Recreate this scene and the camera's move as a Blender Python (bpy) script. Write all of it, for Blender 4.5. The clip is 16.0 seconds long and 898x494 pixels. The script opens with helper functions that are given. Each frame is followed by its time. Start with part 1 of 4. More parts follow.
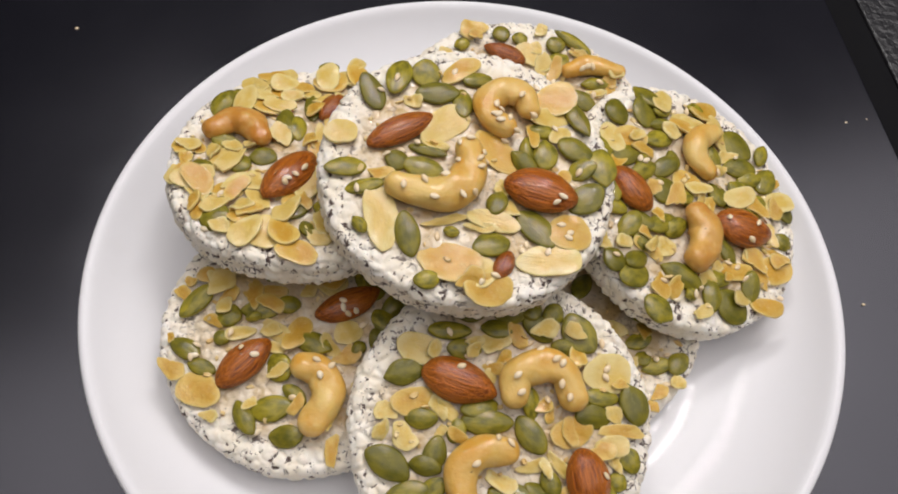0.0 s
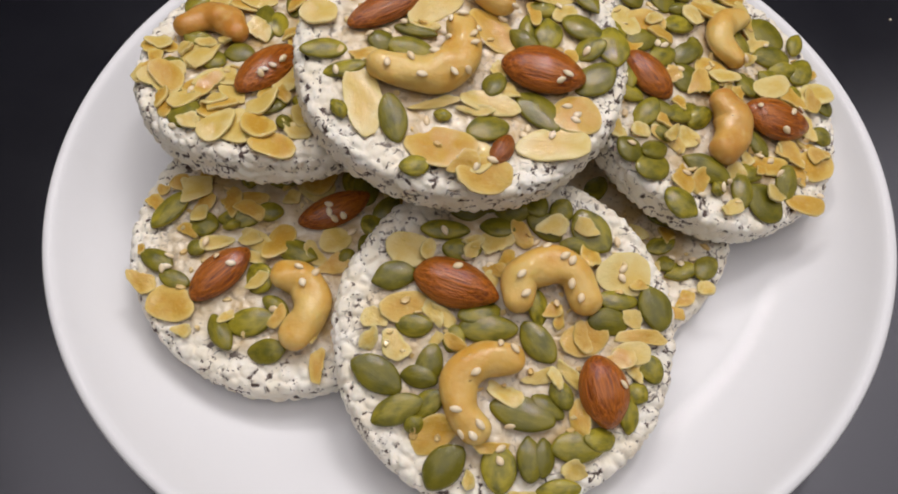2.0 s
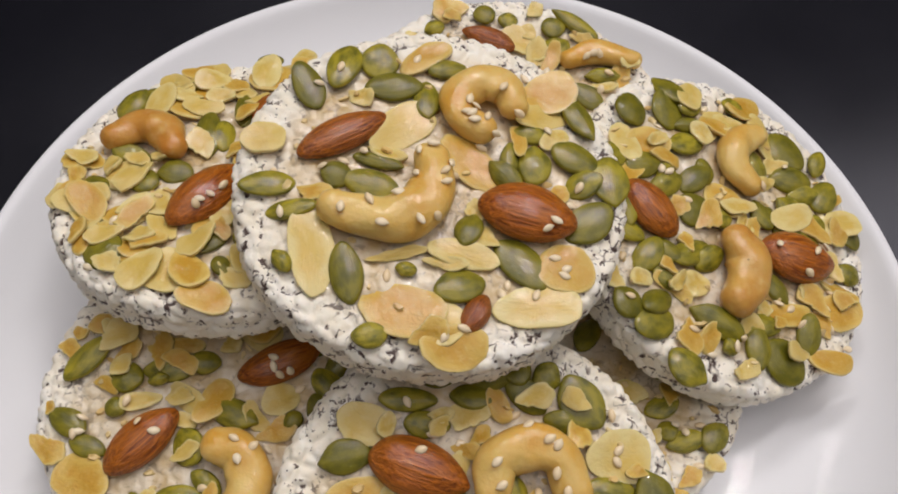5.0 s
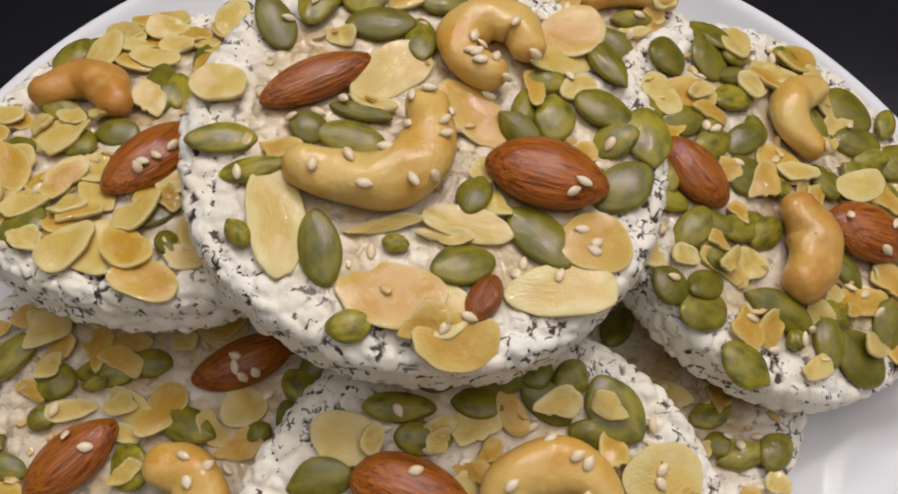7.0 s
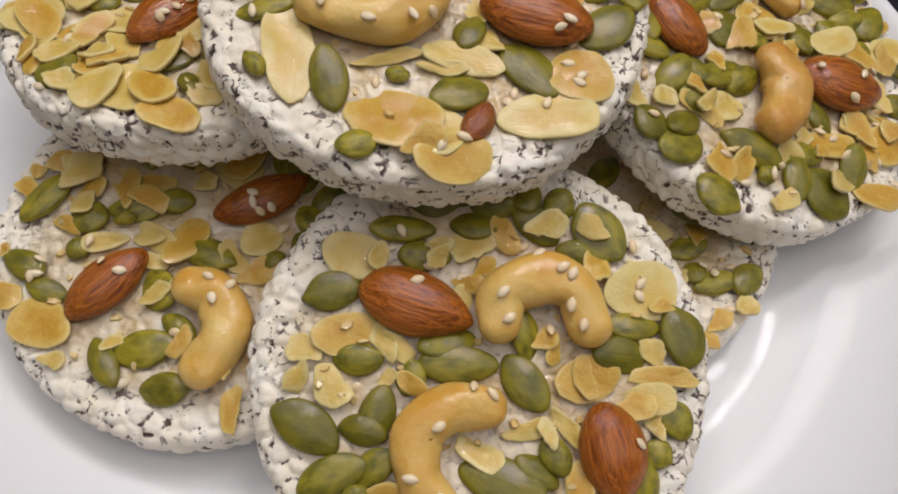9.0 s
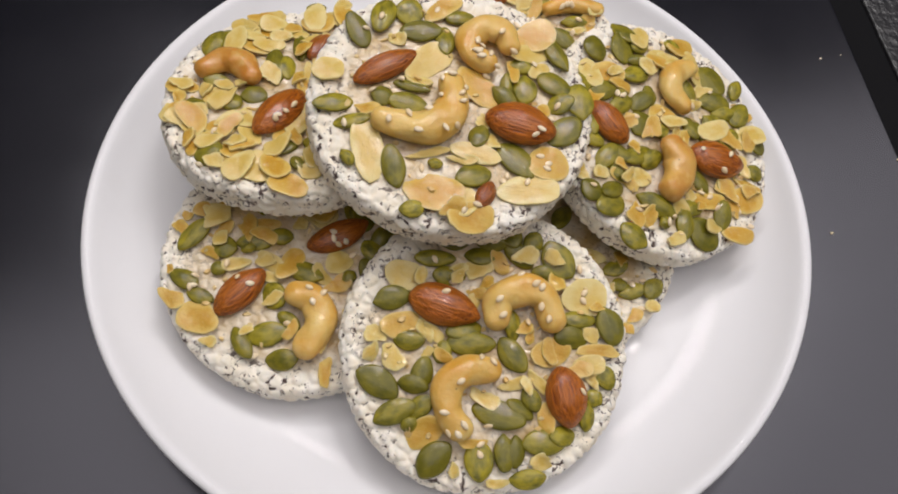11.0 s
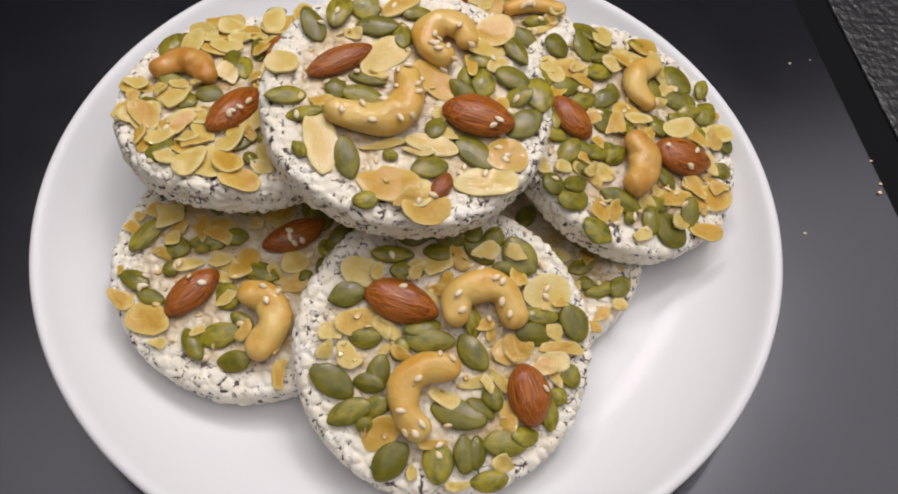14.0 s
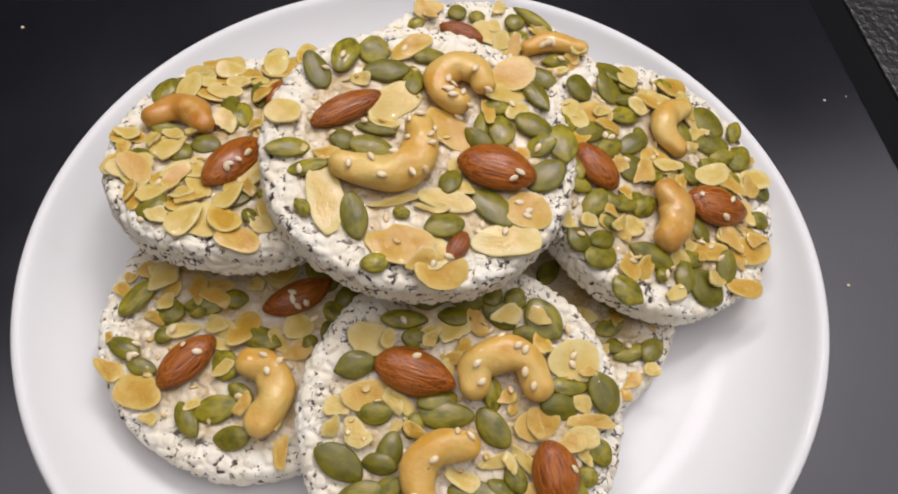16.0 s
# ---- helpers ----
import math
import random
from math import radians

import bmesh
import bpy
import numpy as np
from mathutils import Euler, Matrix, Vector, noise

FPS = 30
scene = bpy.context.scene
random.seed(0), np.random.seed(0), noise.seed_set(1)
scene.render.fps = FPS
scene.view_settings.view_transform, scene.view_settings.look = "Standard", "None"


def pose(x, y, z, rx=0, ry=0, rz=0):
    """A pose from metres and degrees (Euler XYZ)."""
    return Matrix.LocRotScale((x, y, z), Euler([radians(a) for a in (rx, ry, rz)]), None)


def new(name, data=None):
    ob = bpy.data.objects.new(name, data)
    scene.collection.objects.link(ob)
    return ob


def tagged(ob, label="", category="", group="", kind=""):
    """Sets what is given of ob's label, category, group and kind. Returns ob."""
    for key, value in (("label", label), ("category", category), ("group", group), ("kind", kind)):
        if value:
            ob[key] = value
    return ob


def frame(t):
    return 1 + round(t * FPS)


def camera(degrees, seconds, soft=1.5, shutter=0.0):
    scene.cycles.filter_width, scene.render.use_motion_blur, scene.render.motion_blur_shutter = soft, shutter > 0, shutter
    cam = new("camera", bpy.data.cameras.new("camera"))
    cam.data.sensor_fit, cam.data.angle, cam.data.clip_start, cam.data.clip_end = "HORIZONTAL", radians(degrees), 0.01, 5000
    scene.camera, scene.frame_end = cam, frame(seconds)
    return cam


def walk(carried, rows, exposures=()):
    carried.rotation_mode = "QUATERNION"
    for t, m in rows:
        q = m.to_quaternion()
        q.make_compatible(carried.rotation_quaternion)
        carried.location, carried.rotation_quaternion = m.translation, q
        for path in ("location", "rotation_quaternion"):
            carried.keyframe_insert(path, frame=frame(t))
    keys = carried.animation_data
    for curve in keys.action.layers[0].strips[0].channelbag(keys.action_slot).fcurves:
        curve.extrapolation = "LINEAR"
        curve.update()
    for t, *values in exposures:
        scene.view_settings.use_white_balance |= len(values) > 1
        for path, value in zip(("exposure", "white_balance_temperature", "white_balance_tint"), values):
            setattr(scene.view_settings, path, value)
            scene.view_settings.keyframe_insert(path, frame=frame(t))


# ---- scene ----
cam = camera(54.0, 16.0, soft=1.9)
ROWS = [
    (0.0, -0.02137, -0.16282, 0.29474, 31.976, -2.964, 0.015),
    (0.5, -0.01733, -0.14306, 0.27126, 31.705, -1.634, -0.927),
    (1.0, -0.00682, -0.15716, 0.25467, 32.201, -0.413, -0.968),
    (1.5, -0.00677, -0.16914, 0.25567, 31.920, -0.130, -0.470),
    (2.0, -0.00725, -0.17385, 0.25303, 31.948, -0.140, 0.072),
    (2.5, -0.00761, -0.16126, 0.25690, 31.328, -0.332, 0.683),
    (3.0, -0.00930, -0.14103, 0.26075, 30.697, -0.694, 0.950),
    (3.5, -0.00339, -0.12625, 0.25183, 31.265, -0.645, 1.113),
    (4.0, -0.00224, -0.12177, 0.24096, 32.056, -0.889, 0.942),
    (4.5, -0.00122, -0.12256, 0.24341, 32.736, -1.087, 0.755),
    (7.0, -0.00010, -0.10307, 0.20104, 33.151, -0.808, 0.453),
    (7.5, 0.00165, -0.10674, 0.19810, 32.622, -0.514, 0.420),
    (8.0, 0.00266, -0.12204, 0.19799, 31.934, -0.286, 0.391),
    (8.5, 0.00272, -0.12847, 0.19725, 30.618, -0.125, 0.505),
    (11.0, -0.01849, -0.17616, 0.30383, 28.852, -2.922, -0.722),
    (11.5, -0.02484, -0.18991, 0.32659, 29.639, -3.685, -1.272),
    (12.0, -0.02406, -0.18586, 0.31819, 29.571, -4.049, -1.683),
    (12.5, -0.02464, -0.18538, 0.31588, 29.138, -4.410, -2.118),
    (13.0, -0.01944, -0.17394, 0.29782, 28.092, -4.594, -2.248),
    (13.5, -0.00625, -0.18640, 0.28352, 31.618, -2.885, -1.310),
    (14.0, -0.00488, -0.18820, 0.28755, 32.233, -2.728, -1.396),
    (14.5, -0.00429, -0.18768, 0.29040, 32.797, -2.438, -1.429),
    (15.0, -0.00398, -0.18527, 0.29163, 33.585, -2.131, -1.457),
    (15.5, -0.00645, -0.17653, 0.28390, 34.005, -2.044, -1.516),
    (16.0, -0.00624, -0.16430, 0.27391, 33.599, -2.060, -1.463),
]
EXPOSURES = [(0.0, 0.08), (2.0, -0.03), (3.5, -0.12), (7.0, -0.14), (8.6, -0.14), (10.9, 0.0), (14.0, 0.02), (16.0, 0.09)]
walk(cam, [(t, pose(x, y, z, rx, ry, rz)) for t, x, y, z, rx, ry, rz in ROWS], EXPOSURES)

# ---- light ----
world = bpy.data.worlds.new("room_air")
scene.world = world
world.use_nodes = True
world.node_tree.nodes["Background"].inputs["Color"].default_value = (1.0, 0.98, 0.95, 1)
world.node_tree.nodes["Background"].inputs["Strength"].default_value = 0.3


def overhead_area_light(x, y, z, sx, sy, watts, colour):
    data = bpy.data.lights.new("overhead_area_light", "AREA")
    data.shape, data.size, data.size_y = "RECTANGLE", sx, sy
    data.energy, data.color = watts, colour
    ob = new("overhead_area_light", data)
    ob.matrix_world = pose(x, y, z)
    return ob


# added soft sheet of light, standing in for the bounce off a bright ceiling
panel = overhead_area_light(0.62, 0.08, 1.69, 3.0, 2.2, 26.5, (1.0, 0.945, 0.95))
panel.matrix_world = pose(0.62, 0.08, 1.69, 0, 0, 18)
# a twin-tube fitting
for offset in (-0.022, 0.022):
    tube = overhead_area_light(0.50, 0.60, 1.62, 0.6, 0.022, 4.0, (1.0, 0.955, 0.945))
    tube.matrix_world = pose(0.50 + offset, 0.60 - offset, 1.62, 0, 0, 50)
# two added square lights, no such fittings known, for glints on the nuts
for x, y in ((-0.4, 1.0), (0.15, 1.05)):
    overhead_area_light(x, y, 1.68, 0.36, 0.26, 6.5, (1.0, 0.955, 0.935))


# ---- materials ----
class Nodes:
    """A principled material and short ways to add nodes to it."""

    def __init__(self, name, colour=(0.8, 0.8, 0.8), rough=0.5, **more):
        self.mat = bpy.data.materials.new(name)
        self.mat.use_nodes = True
        self.tree = self.mat.node_tree
        self.bsdf = self.tree.nodes["Principled BSDF"]
        self.put("Base Color", (*colour, 1))
        self.put("Roughness", rough)
        for key, value in more.items():
            self.put(key.replace("_", " "), value)

    def put(self, key, value):
        socket = self.bsdf.inputs[key]
        if hasattr(value, "links"):
            self.tree.links.new(value, socket)
        else:
            socket.default_value = value

    def node(self, kind, inputs=(), **attrs):
        n = self.tree.nodes.new(kind)
        if "operation" in attrs:
            n.operation = attrs["operation"]
        if "attribute_name" in attrs:
            n.attribute_name = attrs["attribute_name"]
        if "feature" in attrs:
            n.feature = attrs["feature"]
        for key, value in dict(inputs).items():
            if hasattr(value, "links"):
                self.tree.links.new(value, n.inputs[key])
            else:
                n.inputs[key].default_value = value
        return n

    def coords(self, scale=(1, 1, 1)):
        tex = self.node("ShaderNodeTexCoord")
        return self.node("ShaderNodeMapping", {"Vector": tex.outputs["Object"], "Scale": scale}).outputs["Vector"]

    def noise(self, scale, vector=None, detail=3.0, rough=0.55, each=False):
        """each: another pattern on every object."""
        n = self.tree.nodes.new("ShaderNodeTexNoise")
        n.inputs["Scale"].default_value, n.inputs["Detail"].default_value, n.inputs["Roughness"].default_value = scale, detail, rough
        if vector:
            self.tree.links.new(vector, n.inputs["Vector"])
        if each:
            n.noise_dimensions = "4D"
            self.tree.links.new(self.math("MULTIPLY", self.random(), 40.0), n.inputs["W"])
        return n.outputs["Fac"]

    def math(self, operation, a, b=0.0):
        return self.node("ShaderNodeMath", {0: a, 1: b}, operation=operation).outputs[0]

    def ramp(self, fac, low, high, a=0.0, b=1.0):
        """A smooth step of fac between low and high, from a to b."""
        n = self.node("ShaderNodeMapRange", {"Value": fac, "From Min": low, "From Max": high, "To Min": a, "To Max": b})
        return n.outputs["Result"]

    def mix(self, fac, a, b):
        n = self.tree.nodes.new("ShaderNodeMix")
        n.data_type = "RGBA"
        for index, value in ((0, fac), (6, a), (7, b)):
            if hasattr(value, "links"):
                self.tree.links.new(value, n.inputs[index])
            else:
                n.inputs[index].default_value = value if index == 0 else (*value, 1)
        return n.outputs[2]

    def random(self):
        return self.node("ShaderNodeObjectInfo").outputs["Random"]

    def bump(self, height, depth, strength=1.0):
        self.put("Normal", self.node("ShaderNodeBump", {"Height": height, "Distance": depth, "Strength": strength}).outputs["Normal"])

    def syrup(self, height, depth, strength=1.0):
        """The uneven surface of a clear sugar coat."""
        self.put("Coat Normal", self.node("ShaderNodeBump", {"Height": height, "Distance": depth, "Strength": strength}).outputs["Normal"])


def make_ceramic():
    m = Nodes("white_glazed_ceramic", (0.8, 0.8, 0.8), 0.14)
    at = m.coords()
    grey = m.ramp(m.noise(60, at, 4), 0.62, 0.78)
    base = m.mix(m.math("MULTIPLY", grey, 0.10), (0.76, 0.76, 0.785), (0.66, 0.65, 0.65))
    off = m.node("ShaderNodeVectorMath", {0: at, 1: (-0.0845, -0.0475, 0.007)}, operation="DISTANCE").outputs["Value"]
    smear = m.math("MULTIPLY", m.ramp(off, 0.003, 0.011, 0.55, 0.0), m.ramp(m.noise(190, at, 3), 0.40, 0.62))
    m.put("Base Color", m.mix(smear, base, (0.42, 0.40, 0.39)))
    m.put("Roughness", m.ramp(m.noise(35, at, 4), 0.3, 0.75, 0.22, 0.28))
    m.put("Specular IOR Level", 0.06)
    m.put("Coat Weight", 0.09)
    m.put("Coat Roughness", 0.03)
    m.bump(m.noise(25, at, 2), 0.0003, 0.12)
    return m.mat


def make_rice():
    """Puffed rice: white kernels, thin dark bran streaks in the seams, a thin clear syrup film on the top."""
    m = Nodes("puffed_rice", (0.8, 0.76, 0.7), 0.6)
    at = m.coords()
    crease = m.node("ShaderNodeAttribute", attribute_name="crease").outputs["Fac"]
    glaze = m.node("ShaderNodeAttribute", attribute_name="glaze").outputs["Fac"]
    tone = m.mix(m.ramp(m.noise(110, at, 3), 0.35, 0.7), (0.88, 0.84, 0.76), (0.82, 0.74, 0.59))
    film = m.math("MULTIPLY", glaze, m.ramp(m.noise(90, at, 3), 0.36, 0.62, 0.32, 0.95))
    tone = m.mix(film, tone, (0.50, 0.345, 0.140))
    sway = m.tree.nodes.new("ShaderNodeTexNoise")
    sway.inputs["Scale"].default_value = 260
    m.tree.links.new(at, sway.inputs["Vector"])
    push = m.node("ShaderNodeVectorMath", {0: sway.outputs["Color"], 1: (0.0028, 0.0028, 0.0028)}, operation="MULTIPLY").outputs[0]
    bent = m.node("ShaderNodeVectorMath", {0: at, 1: push}, operation="ADD").outputs[0]
    gap = m.node("ShaderNodeTexVoronoi", {"Vector": bent, "Scale": 300.0}, feature="DISTANCE_TO_EDGE").outputs["Distance"]
    patch = m.ramp(m.noise(62, at, 2), 0.49, 0.58)
    line = m.math("MULTIPLY", m.ramp(gap, 0.03, 0.085, 1.0, 0.0), m.ramp(m.noise(420, at, 2), 0.50, 0.55))
    line = m.math("MULTIPLY", line, patch)
    speck = m.math("MULTIPLY", m.ramp(m.noise(760, at, 2.5), 0.635, 0.66), m.ramp(m.noise(80, at, 2), 0.51, 0.60))
    seam = m.math("MULTIPLY", m.ramp(crease, 0.62, 0.85), m.ramp(m.noise(330, at, 3), 0.57, 0.60))
    bran = m.math("MAXIMUM", m.math("MAXIMUM", line, speck), seam)
    bran = m.math("MULTIPLY", bran, m.ramp(glaze, 0, 1, 0.97, 0.4))
    m.put("Base Color", m.mix(bran, tone, (0.045, 0.016, 0.012)))
    m.put("Roughness", m.ramp(glaze, 0, 1, 0.55, 0.3))
    m.put("Coat Weight", m.math("MULTIPLY", glaze, 0.7))
    m.put("Coat Roughness", 0.08)
    m.put("Subsurface Weight", 0.15)
    m.put("Subsurface Radius", (1.0, 0.8, 0.6))
    m.put("Subsurface Scale", 0.0012)
    m.bump(m.noise(600, at, 4), 0.0006, 0.5)
    m.syrup(m.noise(900, at, 2, 0.6), 0.0004, 0.5)
    return m.mat


def make_almond_skin():
    m = Nodes("roasted_almond_skin", rough=0.5, Coat_Weight=0.9, Coat_Roughness=0.09, Specular_IOR_Level=0.1)
    lines = m.noise(1.0, m.coords((0.9, 8.0, 8.0)), 4, 0.62, True)
    broad = m.noise(1.3, m.coords(), 2, 0.5, True)
    tone = m.mix(m.ramp(lines, 0.36, 0.62), (0.16, 0.030, 0.003), (0.66, 0.195, 0.014))
    tone = m.mix(m.ramp(broad, 0.42, 0.7, 0, 0.6), tone, (0.56, 0.175, 0.013))
    m.put("Base Color", m.mix(m.math("MULTIPLY", m.random(), 0.35), tone, (0.40, 0.085, 0.007)))
    m.bump(lines, 0.0022, 1.0)
    m.syrup(m.math("ADD", lines, m.noise(15.0, m.coords((0.9, 1.3, 1.3)), 2, 0.6, True)), 0.0003, 0.5)
    return m.mat


def make_cashew(name, cream, amber):
    m = Nodes(name, rough=0.42, Coat_Weight=0.65, Coat_Roughness=0.12, Specular_IOR_Level=0.15)
    at = m.coords()
    tone = m.mix(m.ramp(m.noise(75, at, 3, 0.55, True), 0.36, 0.66), cream, amber)
    tone = m.mix(m.ramp(m.noise(240, at, 3, 0.55, True), 0.5, 0.75, 0, 0.5), tone, (0.76, 0.58, 0.24))
    speck = m.ramp(m.noise(480, at, 1, 0.5, True), 0.76, 0.79)
    m.put("Base Color", m.mix(speck, tone, (0.16, 0.07, 0.02)))
    m.put("Subsurface Weight", 0.2)
    m.put("Subsurface Radius", (1.0, 0.6, 0.25))
    m.put("Subsurface Scale", 0.0018)
    m.bump(m.noise(230, at, 4), 0.0013, 0.5)
    m.syrup(m.noise(900, at, 2, 0.6), 0.0004, 0.5)
    return m.mat


def make_seed():
    m = Nodes("pumpkin_seed_skin", rough=0.45, Coat_Weight=0.85, Coat_Roughness=0.06, Specular_IOR_Level=0.1)
    tone = m.mix(m.random(), (0.17, 0.146, 0.008), (0.39, 0.32, 0.024))
    tone = m.mix(m.ramp(m.noise(1.6, m.coords(), 3, 0.5, True), 0.38, 0.68), tone, (0.105, 0.100, 0.009))
    pale = m.ramp(m.noise(5.5, m.coords((0.7, 1.0, 1.0)), 4, 0.7, True), 0.58, 0.76, 0, 0.4)
    m.put("Base Color", m.mix(pale, tone, (0.38, 0.34, 0.10)))
    m.bump(m.noise(1.0, m.coords((2.2, 7.0, 7.0)), 4, 0.6, True), 0.0007, 0.35)
    m.syrup(m.noise(12.0, m.coords(), 2, 0.6, True), 0.00022, 0.5)
    return m.mat


def make_flake(name, dark, light):
    """Sliced almond under syrup: a pale cut rim round a see-through amber middle."""
    m = Nodes(name, rough=0.4, Coat_Weight=0.85, Coat_Roughness=0.06, Specular_IOR_Level=0.1)
    rim = m.node("ShaderNodeAttribute", attribute_name="rim").outputs["Fac"]
    body = m.mix(m.math("MULTIPLY", m.random(), 0.6), light, dark)
    middle = m.math("ADD", m.ramp(rim, 0.45, 0.98, 0.62, 0.0), m.ramp(m.noise(1.1, m.coords(), 2, 0.5, True), 0.3, 0.7, -0.35, 0.35))
    tone = m.mix(m.ramp(middle, 0.1, 0.7), body, dark)
    tone = m.mix(m.ramp(m.noise(5.0, m.coords(), 4, 0.6, True), 0.52, 0.8, 0, 0.4), tone, (0.72, 0.58, 0.24))
    m.put("Base Color", m.mix(m.ramp(rim, 0.86, 1.0, 0, 0.65), tone, (0.74, 0.61, 0.27)))
    m.put("Subsurface Weight", 0.12)
    m.put("Subsurface Radius", (1.0, 0.65, 0.25))
    m.put("Subsurface Scale", 0.002)
    m.bump(m.noise(4.5, m.coords(), 4, 0.6, True), 0.0007, 0.5)
    m.syrup(m.noise(12.0, m.coords(), 2, 0.6, True), 0.00022, 0.5)
    return m.mat


def make_sesame():
    m = Nodes("sesame_hull", rough=0.35, Coat_Weight=0.4, Coat_Roughness=0.15)
    m.put("Base Color", m.mix(m.random(), (0.84, 0.72, 0.52), (0.78, 0.60, 0.36)))
    return m.mat


def make_crumb():
    m = Nodes("almond_crumb", rough=0.32, Coat_Weight=0.5, Coat_Roughness=0.15)
    isle = m.node("ShaderNodeNewGeometry").outputs["Random Per Island"]
    m.put("Base Color", m.mix(isle, (0.78, 0.63, 0.32), (0.66, 0.44, 0.15)))
    m.bump(m.noise(500, m.coords(), 3), 0.0004, 0.5)
    return m.mat


def make_tabletop():
    m = Nodes("dark_grey_tabletop", (0.006, 0.006, 0.007), 0.2)
    at = m.coords()
    m.put("Base Color", m.mix(m.noise(9, at, 4), (0.004, 0.004, 0.0065), (0.006, 0.006, 0.010)))
    m.put("Specular IOR Level", 1.0)
    m.put("Specular Tint", (0.9, 0.9, 1.0, 1))
    m.put("Roughness", m.ramp(m.noise(18, at, 5), 0.3, 0.7, 0.17, 0.21))
    m.bump(m.noise(2500, at, 2), 0.00008, 0.25)
    return m.mat


def make_border():
    m = Nodes("black_rubber_border", (0.004, 0.004, 0.005), 0.55)
    m.put("Specular IOR Level", 0.07)
    m.bump(m.noise(900, m.coords(), 3), 0.0002, 0.4)
    return m.mat


def make_pebbled():
    m = Nodes("black_pebbled_leatherette", (0.014, 0.014, 0.016), 0.36)
    at = m.coords((1.0, 0.8, 1.0))
    m.bump(m.noise(300, at, 2.0, 0.5), 0.0022, 0.5)
    return m.mat


def make_paint(name, colour):
    m = Nodes(name, colour, 0.7)
    at = m.coords()
    m.put("Base Color", m.mix(m.noise(3, at, 4), colour, [c * 0.9 for c in colour]))
    return m.mat


CERAMIC, RICE, ALMOND, CASHEW, SEED, SESAME, CRUMB = make_ceramic(), make_rice(), make_almond_skin(), make_cashew("toasted_cashew", (0.72, 0.50, 0.155), (0.63, 0.33, 0.05)), make_seed(), make_sesame(), make_crumb()
BROWNED = make_cashew("browned_cashew", (0.64, 0.37, 0.09), (0.50, 0.20, 0.028))
PALE = make_flake("pale_almond_flake", (0.63, 0.44, 0.10), (0.72, 0.60, 0.26))
TOASTED = make_flake("toasted_almond_flake", (0.54, 0.30, 0.034), (0.68, 0.48, 0.12))
TABLETOP, BORDER, PEBBLED = make_tabletop(), make_border(), make_pebbled()
CEILING, DARK_WALL, PALE_WALL = make_paint("white_ceiling_paint", (0.8, 0.79, 0.77)), make_paint("dark_wall_paint", (0.02, 0.02, 0.022)), make_paint("pale_wall_paint", (0.55, 0.54, 0.52))


# ---- mesh helpers ----
def mesh(name, verts, faces, material, smooth=True):
    me = bpy.data.meshes.new(name)
    me.from_pydata([tuple(v) for v in verts], [], faces)
    me.materials.append(material)
    if smooth:
        me.polygons.foreach_set("use_smooth", np.ones(len(me.polygons), bool))
    me.update()
    return me


def part(name, me, parent, at=None, label=""):
    ob = new(name, me)
    ob.parent = parent
    if at is not None:
        ob.matrix_basis = at
    return tagged(ob, label)


def rings(count, around, closed_start, closed_end):
    """Faces of a tube of rings of vertices, each of `around`, in order; a lone vertex may close either end."""
    faces, first = [], 1 if closed_start else 0
    for r in range(count - 1):
        for a in range(around):
            b = (a + 1) % around
            p, q = first + r * around, first + (r + 1) * around
            faces.append((p + a, p + b, q + b, q + a))
    last = first + (count - 1) * around
    if closed_start:
        faces += [(0, first + (a + 1) % around, first + a) for a in range(around)]
    if closed_end:
        faces += [(last + around, last + a, last + (a + 1) % around) for a in range(around)]
    return faces


def worley(p, cell, seed):
    """The distances from the points p to the nearest and second nearest of scattered seeds."""
    base = np.floor(p / cell).astype(np.int64)
    near, second = np.full(len(p), 9.0), np.full(len(p), 9.0)
    for dx in (-1, 0, 1):
        for dy in (-1, 0, 1):
            for dz in (-1, 0, 1):
                c = base + (dx, dy, dz)
                h = (c[:, 0] * 73856093) ^ (c[:, 1] * 19349663) ^ (c[:, 2] * 83492791) ^ (seed * 2654435761)
                h = (h ^ (h >> 15)) * 0x2C1B3C6D & 0x7FFFFFFF
                h = (h ^ (h >> 12)) * 0x297A2D39 & 0x7FFFFFFF
                h ^= h >> 15
                jit = np.stack([((h >> s) & 1023) / 1023.0 for s in (3, 11, 19)], 1)
                d = np.linalg.norm((c + 0.1 + 0.8 * jit) * cell - p, axis=1) / cell
                second = np.minimum(second, np.maximum(near, d))
                near = np.minimum(near, d)
    return near, second


def lathe(name, profile, around, material):
    verts = [(r * math.cos(t), r * math.sin(t), z) for r, z in profile for t in np.linspace(0, 2 * math.pi, around, endpoint=False)]
    verts = [(0, 0, profile[0][1])] + verts + [(0, 0, profile[-1][1])]
    return mesh(name, verts, rings(len(profile), around, True, True), material)


